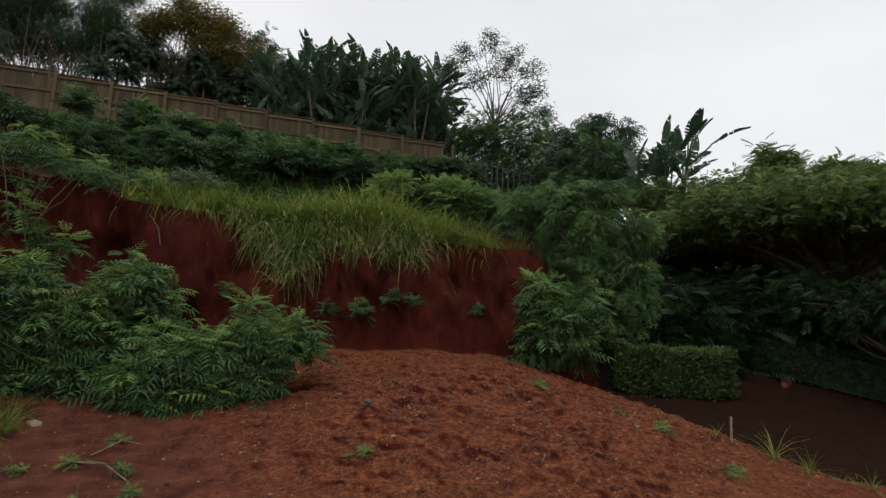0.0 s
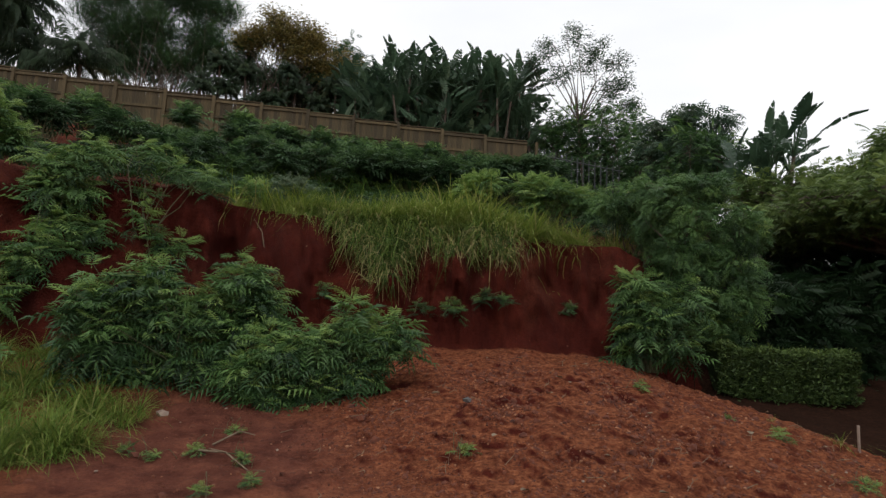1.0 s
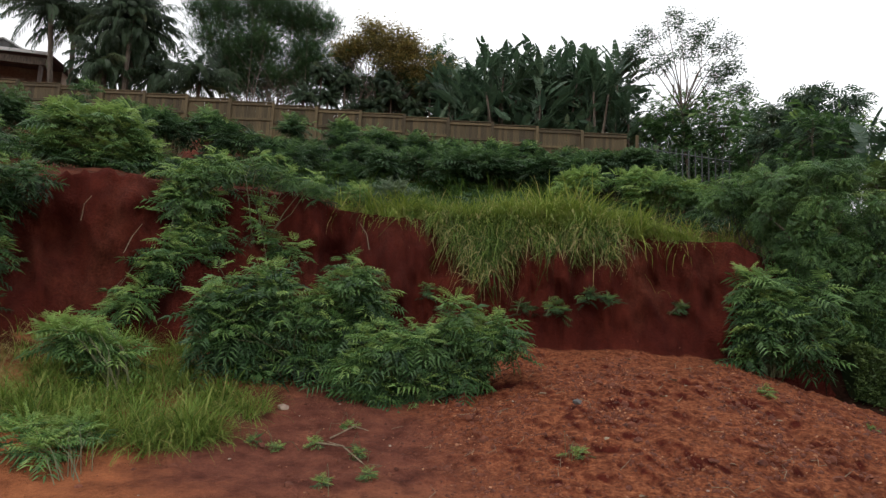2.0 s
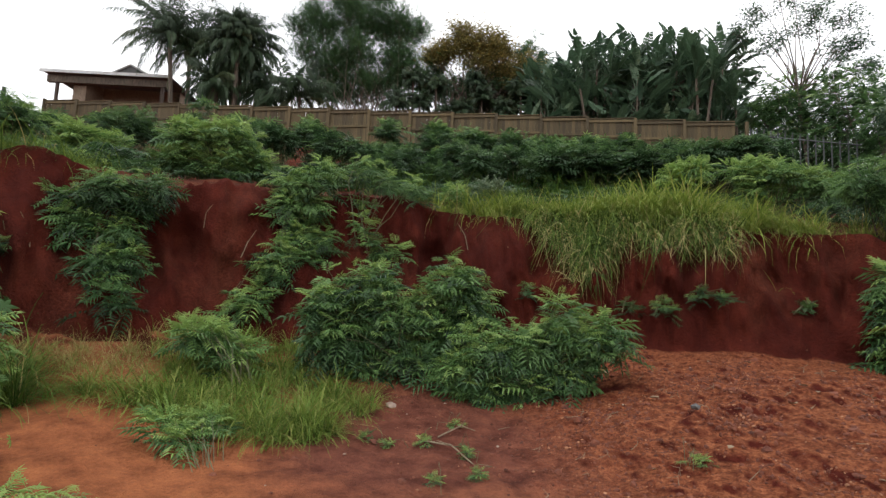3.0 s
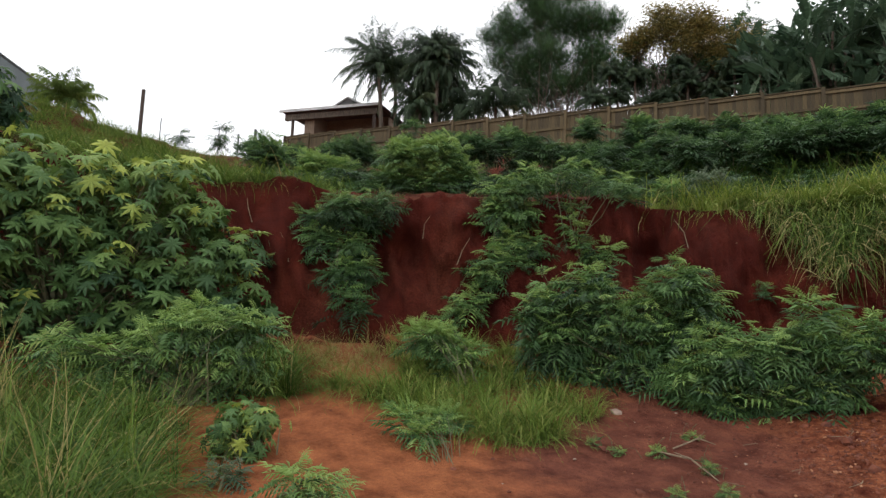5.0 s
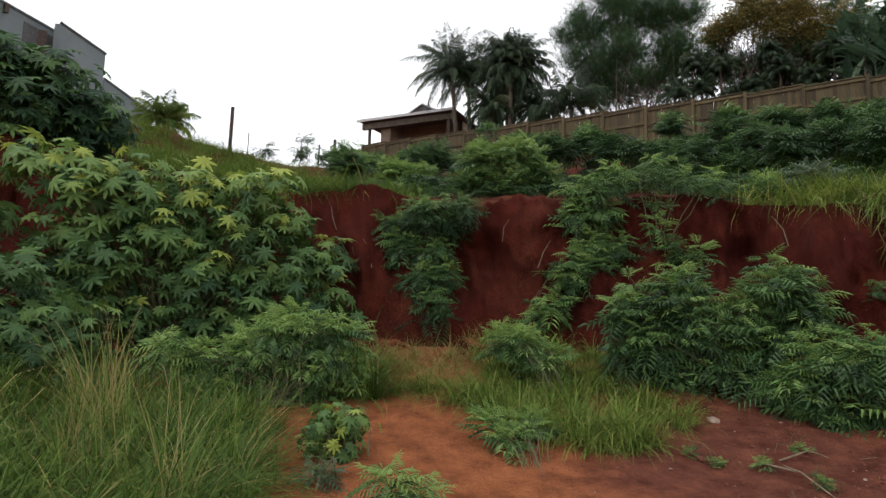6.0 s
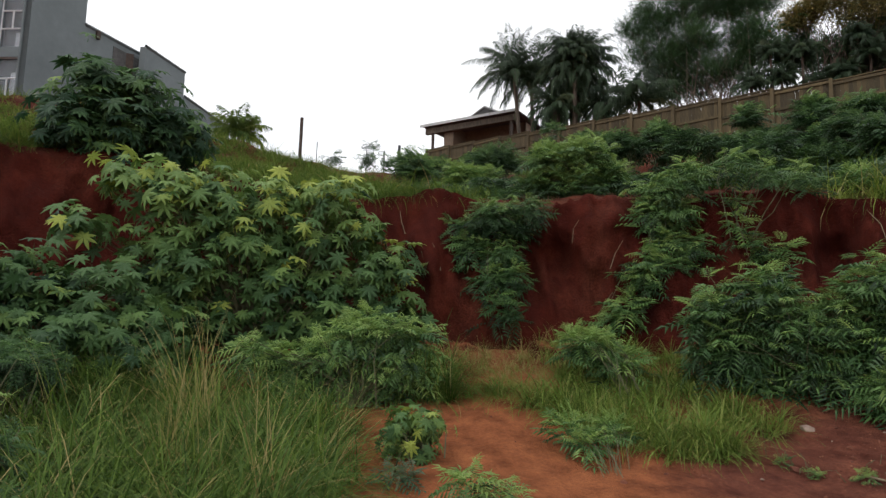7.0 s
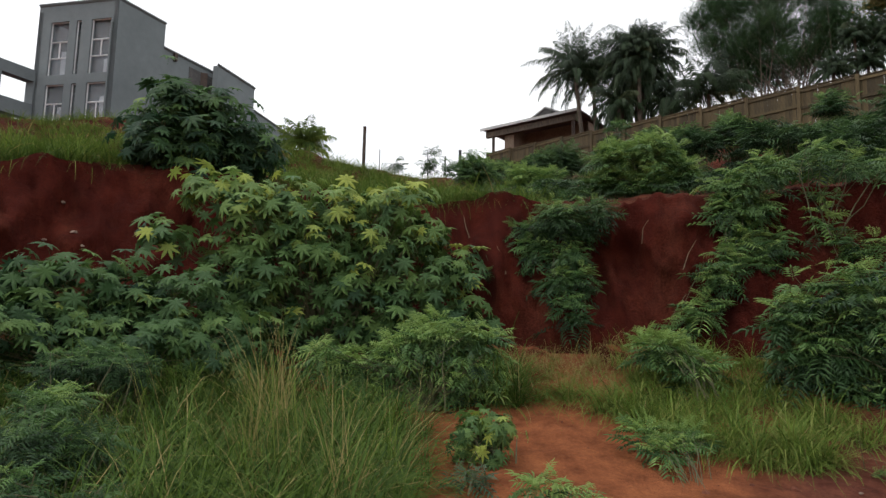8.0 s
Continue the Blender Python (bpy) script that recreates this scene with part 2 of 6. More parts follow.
# ---- mesh helpers ----
rng = np.random.default_rng(7)


POLE = [0.0, 0.0, EYE]
START, MIDDLE, END = (0.0, 0.0, EYE), (-0.547, -0.094, EYE - 0.03), (-0.829, -0.466, EYE - 0.03)


def bearings_from(point):
    """The point from which the bearings that follow are taken."""
    POLE[:] = point


def reach(az, r):
    """How far from the pole, along a bearing, the circle of radius r round the origin is met."""
    a = math.radians(az)
    k = -POLE[0] * math.sin(a) + POLE[1] * math.cos(a)
    return -k + math.sqrt(k * k + r * r - POLE[0] ** 2 - POLE[1] ** 2)


def at(az, r, z=0.0):
    """A place by its bearing in degrees (0 straight ahead, growing to the left), its distance from the origin and its height."""
    a, d = math.radians(az), reach(az, r)
    return np.array((POLE[0] - d * math.sin(a), POLE[1] + d * math.cos(a), z))


class Soup:
    """Triangles gathered for one mesh."""

    def __init__(self):
        self.v, self.f, self.t, self.n = [], [], [], 0

    def add(self, v, f, tone=0.5):
        v = np.asarray(v, float).reshape(-1, 3)
        self.v.append(v)
        self.f.append(np.asarray(f, int).reshape(-1, 3) + self.n)
        self.t.append(np.broadcast_to(np.asarray(tone, float), (len(v),)))
        self.n += len(v)

    def stamp(self, tv, tf, pos, rot, scale, tone):
        """Copies of the template tv, tf: pos (N,3), rot (N,3,3), scale (N,) or (N,3), tone (N,)."""
        n, k = len(pos), len(tv)
        s = np.asarray(scale, float).reshape(n, 1, -1)
        v = np.einsum("nij,nkj->nki", rot, tv[None] * s) + pos[:, None]
        f = tf[None] + (np.arange(n) * k)[:, None, None]
        self.add(v.reshape(-1, 3), f.reshape(-1, 3), np.repeat(tone, k))

    def tube(self, pts, r0, r1, sides=4, tone=0.5):
        pts = np.asarray(pts, float)
        m = len(pts)
        d = np.gradient(pts, axis=0)
        d /= np.linalg.norm(d, axis=1)[:, None] + 1e-9
        ref = np.array((0.31, 0.95, 0.05)) if abs(d[0, 2]) > 0.5 else np.array((0.0, 0.0, 1.0))
        a = np.cross(d, ref)
        a /= np.linalg.norm(a, axis=1)[:, None] + 1e-9
        b = np.cross(d, a)
        ang = np.arange(sides) * 2 * np.pi / sides
        rad = np.linspace(r0, r1, m)[:, None, None]
        ring = pts[:, None] + rad * (a[:, None] * np.cos(ang)[None, :, None] + b[:, None] * np.sin(ang)[None, :, None])
        f = []
        for i in range(m - 1):
            for j in range(sides):
                p, q = i * sides + j, i * sides + (j + 1) % sides
                f += [(p, q, q + sides), (p, q + sides, p + sides)]
        self.add(ring.reshape(-1, 3), f, tone)

    def box(self, centre, size, rz=0.0):
        x, y, z = np.asarray(size, float) / 2
        v = np.array([(sx * x, sy * y, sz * z) for sz in (-1, 1) for sy in (-1, 1) for sx in (-1, 1)])
        c, s = math.cos(rz), math.sin(rz)
        v = v @ np.array(((c, s, 0), (-s, c, 0), (0, 0, 1))) + np.asarray(centre, float)
        self.quads(v, ((0, 2, 3, 1), (4, 5, 7, 6), (0, 1, 5, 4), (1, 3, 7, 5), (3, 2, 6, 7), (2, 0, 4, 6)))

    def quads(self, v, q):
        self.add(v, [t for a, b, c, d in q for t in ((a, b, c), (a, c, d))])

    def mesh(self, name, origin=(0, 0, 0), smooth=False):
        me = bpy.data.meshes.new(name)
        v = np.concatenate(self.v) - np.asarray(origin, float)
        f = np.concatenate(self.f)
        me.vertices.add(len(v))
        me.vertices.foreach_set("co", v.ravel())
        me.loops.add(len(f) * 3)
        me.loops.foreach_set("vertex_index", f.ravel().astype(np.int32))
        me.polygons.add(len(f))
        me.polygons.foreach_set("loop_start", np.arange(len(f), dtype=np.int32) * 3)
        me.polygons.foreach_set("use_smooth", np.full(len(f), smooth))
        me.attributes.new("tone", "FLOAT", "POINT").data.foreach_set("value", np.concatenate(self.t))
        me.update(calc_edges=True)
        return me


def turn(phi, th, roll):
    """Rotations that bring local x along bearing phi and elevation th, with a roll, all radians and arrays."""
    cp, sp, ct, st, cr, sr = np.cos(phi), np.sin(phi), np.cos(th), np.sin(th), np.cos(roll), np.sin(roll)
    x = np.stack((cp * ct, sp * ct, st), -1)
    y0, z0 = np.stack((-sp, cp, 0 * cp), -1), np.stack((-cp * st, -sp * st, ct), -1)
    y = y0 * cr[..., None] + z0 * sr[..., None]
    z = z0 * cr[..., None] - y0 * sr[..., None]
    return np.stack((x, y, z), -1)


def thing(name, label, category, base, group="", kind=""):
    ob = new(name)
    ob.location = [float(c) for c in base]
    ob.empty_display_size = 0.2
    return tagged(ob, label, category, group, kind)


def part(name, soup, mat, parent, label="", smooth=False, kind=""):
    ob = new(name, soup.mesh(name, parent.location if parent else (0, 0, 0), smooth))
    ob.data.materials.append(mat)
    if parent:
        ob.parent = parent
    return tagged(ob, label, kind=kind)


def single(name, soup, mat, label, category, base, group="", kind="", smooth=False):
    ob = new(name, soup.mesh(name, base, smooth))
    ob.data.materials.append(mat)
    ob.location = [float(c) for c in base]
    return tagged(ob, label, category, group, kind)


# ---- leaf shapes: x along the leaf, y across, z up, 1 long ----
def pinnate(pairs, wide=0.42, slim=0.085, droop=0.5):
    v, f = [], []

    def leaflet(px, pz, ang, length):
        i = len(v)
        d = np.array((math.cos(ang), math.sin(ang), 0))
        n = np.array((-d[1], d[0], 0))
        p = np.array((px, 0, pz))
        v.extend((p, p + d * length * 0.45 + n * slim + (0, 0, -0.02), p + d * length * 0.5 + (0, 0, 0.012),
                  p + d * length * 0.45 - n * slim + (0, 0, -0.02), p + d * length + (0, 0, -0.46 * length)))
        f.extend(((i, i + 2, i + 1), (i, i + 3, i + 2), (i + 1, i + 2, i + 4), (i + 2, i + 3, i + 4)))
    for k in range(pairs):
        u = 0.25 + 0.70 * k / max(1, pairs - 1)
        z = -droop * u * u
        ln = wide * (0.72 + 0.5 * math.sin(math.pi * (0.2 + 0.65 * k / pairs)))
        leaflet(u, z, 1.12, ln)
        leaflet(u, z, -1.12, ln)
    leaflet(0.97, -droop * 0.94, 0.0, wide * 0.9)
    i = len(v)
    v.extend(np.array(p) for p in ((0, 0.012, 0), (0, -0.012, 0), (0.55, 0, -droop * 0.3), (1, 0, -droop)))
    f.extend(((i, i + 1, i + 2), (i, i + 2, i + 3)))
    return np.array(v), np.array(f)


def palmate(lobes=8):
    """A star-shaped leaf on its stalk: pointed lobes joined by a web near the middle, tips drooping."""
    v, f = [np.array((0.0, 0, 0)), np.array((0, 0.012, 0.0)), np.array((0, -0.012, 0)), np.array((0.55, 0, 0.02))], [(1, 2, 3)]
    c = np.array((0.55, 0.0, 0.02))
    for k in range(lobes):
        a = math.radians(-155 + 310 * k / (lobes - 1))
        ln = 0.56 * (0.60 + 0.40 * math.cos(a * 0.55))
        d, n = np.array((math.cos(a), math.sin(a), 0)), np.array((-math.sin(a), math.cos(a), 0))
        i = len(v)
        blade = [0 * c, d * ln * 0.36 + n * 0.072 - (0, 0, 0.012), d * ln * 0.5 + (0, 0, 0.012), d * ln * 0.36 - n * 0.072 - (0, 0, 0.012),
                 d * ln * 0.66 + n * 0.062 - (0, 0, 0.04), d * ln * 0.66 - n * 0.062 - (0, 0, 0.04), d * ln - (0, 0, 0.11)]
        v += [c + (q[0] * 0.64 + q[2] * 0.77, q[1], q[2] * 0.64 - q[0] * 0.77) for q in blade]
        f += [(i, i + 2, i + 1), (i, i + 3, i + 2), (i + 1, i + 2, i + 4), (i + 2, i + 3, i + 5), (i + 2, i + 6, i + 4), (i + 2, i + 5, i + 6)]
    return np.array(v), np.array(f)


def simple(width=0.2, droop=0.15):
    v = np.array(((0, 0, 0), (0.45, width, -0.03), (0.5, 0, 0.03), (0.45, -width, -0.03), (1, 0, -droop)))
    return v, np.array(((0, 2, 1), (0, 3, 2), (1, 2, 4), (2, 3, 4)))


def strap(segs=4, width=0.02, bend=0.6):
    """A grass blade that arches over."""
    v, f = [], []
    for k in range(segs):
        u = k / segs
        w = width * (1 - u * 0.75)
        x, z = bend * u * u, u * (1 - 0.25 * bend * u * u)
        v += [(x, w, z), (x, -w, z)]
        if k:
            i = 2 * k
            f += [(i - 2, i - 1, i + 1), (i - 2, i + 1, i)]
    v.append((bend, 0, 1 - 0.25 * bend - 0.12 * bend))
    i = 2 * segs
    f.append((i - 2, i - 1, i))
    return np.array(v), np.array(f)


PIN7, PIN5, PIN4 = pinnate(5, 0.46, 0.047, 0.36), pinnate(5, 0.46, 0.050, 0.34), pinnate(4, 0.5, 0.070, 0.34)


def spray(pairs=6):
    """A light feather of plain leaflets, for crowns seen from far."""
    v, f = [], []
    for k in range(pairs):
        u = 0.15 + 0.8 * k / (pairs - 1)
        ln = 0.36 * (0.6 + 0.6 * math.sin(math.pi * (0.15 + 0.7 * k / pairs)))
        for sg in (1, -1):
            i = len(v)
            v += [(u, 0, -0.4 * u * u), (u + ln * 0.35, sg * ln * 0.3 + 0.05, -0.4 * u * u - 0.05), (u + ln * 0.55, sg * ln * 0.95, -0.4 * u * u - 0.3 * ln), (u + ln * 0.1, sg * ln * 0.6, -0.4 * u * u - 0.1)]
            f += [(i, i + 1, i + 2), (i, i + 2, i + 3)]
    return np.array(v), np.array(f)


SPRAY = spray()


def sprig(pairs=6):
    """A narrow upright twig of fine needles."""
    v, f = [], []
    for k in range(pairs):
        u = 0.08 + 0.85 * k / (pairs - 1)
        for sg in (1, -1):
            i = len(v)
            v += [(u, 0, -0.1 * u * u), (u + 0.10, 0.055 * sg, -0.1 * u * u), (u + 0.26, sg * 0.20 * (1.1 - 0.5 * u), -0.1 * u * u + 0.02)]
            f.append((i, i + 1, i + 2))
    v += [(0, 0.02, 0), (0, -0.02, 0), (1.1, 0, -0.12)]
    f.append((len(v) - 3, len(v) - 2, len(v) - 1))
    return np.array(v), np.array(f)


SPRIG = sprig()
PALM8, OVAL = palmate(), simple(0.22)
BLADES = [strap(4, 0.0065, b) for b in (0.35, 0.7, 1.05)]
WIDE = [strap(4, 0.018, b) for b in (0.4, 0.8, 1.1)]
BROAD = [strap(4, 0.011, b) for b in (0.3, 0.65, 1.0)]


def arched(drop, width=0.011, segs=5):
    """A long blade that rises a little and then hangs down."""
    v, f = [], []
    for k in range(segs + 1):
        u = k / segs
        w = width * (1 - u) ** 0.6
        v += [(0.8 * u - 0.25 * u * u, w, 0.75 * u - drop * u * u), (0.8 * u - 0.25 * u * u, -w, 0.75 * u - drop * u * u)]
        if k:
            i = 2 * k
            f += [(i - 2, i - 1, i + 1), (i - 2, i + 1, i)]
    return np.array(v), np.array(f)


HANGING = [arched(0.7, 0.010), arched(1.1, 0.010), arched(1.6, 0.010)]


# ---- the ground: a polar sheet round the eye, with the cut bank in it ----
# bearing: toe distance, toe height, edge distance, edge height, ridge distance, ridge height
PROFILE = {
    -180: (40, 0.2, 60, 0.4, 90, 0.6), -90: (22, 0.2, 34, 0.6, 60, 1.0), -55: (15, 0.3, 19, 0.8, 32, 2.4),
    -38: (13.5, 0.45, 17.5, 1.2, 30, 3.4), -26: (12.8, 0.78, 16.5, 2.0, 28, 4.6), -18: (12.2, 0.85, 14.0, 2.9, 26, 6.0),
    -8: (11.0, 1.05, 12.0, 3.3, 24, 7.2), 0: (10.8, 1.12, 11.7, 3.45, 23.4, 7.6), 10: (10.6, 1.15, 11.6, 3.5, 23, 7.8),
    22.7: (10.5, 1.1, 11.7, 3.72, 23.2, 8.0), 32.5: (10.4, 1.08, 11.7, 3.85, 23.6, 8.25), 42.3: (10.5, 1.05, 11.8, 3.92, 24.8, 8.4),
    52: (10.9, 1.12, 12.0, 3.93, 27, 8.5), 61.7: (11.1, 1.05, 12.3, 3.95, 29, 8.5), 70.3: (11.8, 1.0, 13.0, 4.0, 24, 7.2),
    82.5: (12.6, 1.0, 14.2, 4.35, 22, 7.4), 93.9: (12.2, 1.2, 13.6, 4.55, 21, 7.7), 105.8: (12.4, 1.2, 13.8, 4.2, 20, 6.6),
    130: (14, 0.8, 16, 3.2, 24, 5.0), 155: (24, 0.4, 30, 1.0, 50, 1.8), 180: (40, 0.2, 60, 0.4, 90, 0.6)}
P_AZ = np.array(list(PROFILE))
P_V = np.array(list(PROFILE.values()), float)


@functools.lru_cache(maxsize=4096)
def profile(az):
    return [float(np.interp(az, P_AZ, P_V[:, j])) for j in range(6)]


def fbm(x, y, z=0.0, octaves=4):
    return noise.fractal((x, y, z), 1.0, 2.03, octaves)


def ground_z(x, y):
    """Height of the ground without its fine roughness."""
    r, az = math.hypot(x, y), math.degrees(math.atan2(-x, y))
    rt, zt, re, ze, rr, zr = profile(round(az, 2))
    if r < rt:
        z = zt * max(0.0, (r - 5.5) / (rt - 5.5)) ** 1.7
    elif r < re:
        u = (r - rt) / (re - rt)
        z = zt + (ze - zt) * (u * 0.75 + 0.25 * u * u * (3 - 2 * u))
    elif r < rr:
        u = (r - re) / (rr - re)
        z = ze + (zr - ze) * (0.6 * u + 0.4 * u * u)
    else:
        z = zr + 0.6 * (1 - math.exp(-(r - rr) / 30.0))
    if -75 < az < -9 and r < 16:
        rim = np.interp(az, (-60, -37, -31.4, -28.3, -25.4, -22.3, -18.5, -15.5, -9), (8.6, 8.5, 8.6, 8.9, 9.3, 9.9, 10.1, 10.5, 10.8))
        u = min(1.0, max(0.0, (r - rim) / 0.45))
        z -= 0.26 * u * u * (3 - 2 * u) * min(1.0, (-9 - az) / 5.0, (az + 75) / 12.0, max(0.0, (15.5 - r) / 3.0))
    d2 = ((x - 0.6) / 2.9) ** 2 + ((y - 8.0) / 2.5) ** 2
    return z + 0.50 * math.exp(-d2 ** 1.4)


def rough_z(x, y):
    r, az = math.hypot(x, y), math.degrees(math.atan2(-x, y))
    rt, _, re = profile(round(az, 2))[:3]
    heap = math.exp(-(((x - 0.6) / 3.2) ** 2 + ((y - 8.0) / 2.8) ** 2))
    h = 0.05 * fbm(x * 0.9, y * 0.9, 2.0)
    if r < 14:
        h += (0.008 + 0.06 * heap) * fbm(x * 3.0, y * 3.0, 9.0, 4)
        if heap > 0.06:
            # trodden pits and crumbled ridges of the loose heap
            k = min(1.0, heap * 2.2)
            h += k * (0.045 * (0.4 + 1.2 * max(0.0, noise.noise((x * 0.8, y * 0.8, 1.0)) + 0.35)) * max(-0.22, fbm(x * 6.5, y * 6.5, 3.0, 4)) - 0.05 * max(0.0, 0.16 - abs(noise.noise((x * 3.1, y * 3.1, 7.0)))))
    u = min(1.0, max(0.0, ((x + 3.33) * 1.33 + (y - 7.73) * 0.76) / 2.35))
    gap = math.hypot(x + 3.33 - 1.33 * u, y - 7.73 - 0.76 * u - 0.10 * math.sin(u * 5.0))
    if gap < 0.2:
        h -= 0.09 * (1 - gap / 0.2) ** 2
    if 24 < az < 104 and abs(r - rt) < 1.3:
        # soil that has slumped from the face and lies at its foot
        h += 0.34 * max(0.0, fbm(az * 0.20, r * 0.5, 11.0, 4) + 0.12) * math.exp(-((r - rt + 0.2) / 0.55) ** 2) * min(1.0, (az - 24) / 4, (104 - az) / 4)
    if r > re:
        h += 0.16 * fbm(x * 0.5, y * 0.5, 4.0)
    return h


def build_ground():
    az = np.concatenate((np.arange(-180, -48, 4.0), np.arange(-48, 40, 0.30), np.arange(40, 118, 0.42), np.arange(118, 179, 4.0)))
    rows = []
    for a in az:
        rt, zt, re, ze, rr, zr = profile(a)
        col = np.concatenate((np.linspace(0.4, 3.2, 6), np.linspace(3.6, rt * 0.985, 190), np.linspace(rt, re, 26),
                              np.linspace(re * 1.02, rr, 34), np.geomspace(rr * 1.06, 2500, 14)))
        pts = []
        for r in col:
            x, y = -r * math.sin(math.radians(a)), r * math.cos(math.radians(a))
            z = ground_z(x, y) + rough_z(x, y)
            # gullies, ribs and hollows of the cut face push it in and out
            u = (r - rt) / (re - rt)
            if -0.15 < u < 1.3 and -40 < a < 115:
                w = max(0.0, 1 - abs(u - 0.55) / 0.75)
                push = w * (0.75 * fbm(a * 0.11, z * 0.25, 1.0, 3) + 0.60 * abs(fbm(a * 0.22, z * 0.35, 3.0, 4)) + 0.26 * fbm(a * 0.5, z * 1.6, 6.0, 5) + 0.17 * fbm(a * 1.2, z * 1.3, 2.0, 5) - 0.10)
                x, y = x * (1 + push / r), y * (1 + push / r)
                z += 0.30 * max(0.0, 1 - abs(u - 1.0) * 2.5) * fbm(a * 0.13, 7.0, 0.0, 4)
            pts.append((x, y, z))
        rows.append(pts)
    v = np.array(rows)
    v = np.concatenate((v, v[:1]))
    n, m = v.shape[:2]
    i, j = np.meshgrid(np.arange(n - 1), np.arange(m - 1), indexing="ij")
    a, b, c, d = i * m + j, i * m + j + 1, (i + 1) * m + j + 1, (i + 1) * m + j
    f = np.concatenate((np.stack((a, d, c), -1).reshape(-1, 3), np.stack((a, c, b), -1).reshape(-1, 3)))
    s = Soup()
    s.add(v.reshape(-1, 3), f)
    # the patch under the eye
    ring = np.arange(n) * m
    s.add([(0, 0, 0.0)], np.zeros((0, 3), int))
    s.f.append(np.array([(s.n - 1, ring[k + 1], ring[k]) for k in range(n - 1)]))
    ob = new("ground", s.mesh("ground", smooth=True))
    ob.data.materials.append(SOIL)
    return tagged(ob, "red clay building ground with an eroded cut bank", "ground", kind="structure")


GROUND = build_ground()
FACE = BVHTree.FromPolygons([v.co for v in GROUND.data.vertices], [p.vertices[:] for p in GROUND.data.polygons])


def top_z(x, y):
    """Height of the ground sheet as it lies, and how level it is there."""
    hit, normal, _, _ = FACE.ray_cast(Vector((x, y, 40.0)), Vector((0, 0, -1)))
    return (hit.z, abs(normal.z)) if hit else (ground_z(x, y), 1.0)


def on_face(az, e, out=0.0):
    """Where a line from the pole meets the bank, drawn back by out metres."""
    a, t = math.radians(az), math.radians(e)
    d = Vector((-math.sin(a) * math.cos(t), math.cos(a) * math.cos(t), math.sin(t)))
    hit = FACE.ray_cast(Vector(POLE), d)[0]
    return np.array(hit - d * out) if hit else el(az, 11.5, e)


# ---- plants ----
def blob_points(n, centre, rh, rz, hollow=2.4):
    d = rng.normal(size=(n, 3))
    d /= np.linalg.norm(d, axis=1)[:, None]
    k = rng.random(n) ** (1 / hollow) * rng.uniform(0.72, 1.12, n)
    return np.asarray(centre) + d * k[:, None] * (rh, rh, rz), d


def leafy(s, tips, out, leaf, per, size, lift=0.15, tone=0.45, spread=0.0):
    """A rosette of leaves at each twig tip, its axis bent outwards, or with a spread a loose spray; the uppermost are young and pale."""
    n = len(tips)
    pos = np.repeat(tips, per, 0)
    o = np.repeat(out, per, 0)
    if spread:
        pos = pos + rng.normal(size=pos.shape) * spread
        phi = rng.random(n * per) * 2 * np.pi
        phi = np.arctan2(np.sin(phi) + 0.75 * o[:, 1], np.cos(phi) + 0.75 * o[:, 0])
        th = rng.normal(lift, 0.35, n * per) + 0.30 * o[:, 2]
    else:
        phi = np.tile(np.arange(per) * 2 * np.pi / per, n) + np.repeat(rng.random(n) * 6.28, per) + rng.normal(0, 0.22, n * per)
        axis = np.arctan2(o[:, 1], o[:, 0])
        th = lift - 0.55 * np.hypot(o[:, 0], o[:, 1]) * np.cos(phi - axis) + rng.normal(0, 0.20, n * per)
    rot = turn(phi, th, rng.normal(0, 0.8 if spread else 0.25, n * per))
    zs = tips[:, 2]
    lo, hi = zs.min(), max(zs.max(), zs.min() + 0.1)
    t = tone + np.repeat(0.34 * ((zs - lo) / (hi - lo) - 0.5) + rng.normal(0, 0.15, n), per) + rng.normal(0, 0.10, n * per) + 0.12 * np.sin(th)
    s.stamp(leaf[0], leaf[1], pos, rot, size * rng.uniform(0.65, 1.2, n * per), np.clip(t, 0, 1))


def twigs(s, base, tips, r0=0.02, sag=0.15, sides=3, share=1.0):
    base = np.asarray(base, float)
    for p in tips:
        if rng.random() > share:
            continue
        b = base + rng.normal(size=3) * (0.12, 0.12, 0.0)
        mid = b + (p - b) * 0.5 + (0, 0, sag) + rng.normal(size=3) * 0.08
        s.tube([b, b + (mid - b) * 0.5 + (0, 0, sag * 0.5), mid, p], r0, r0 * 0.3, sides)


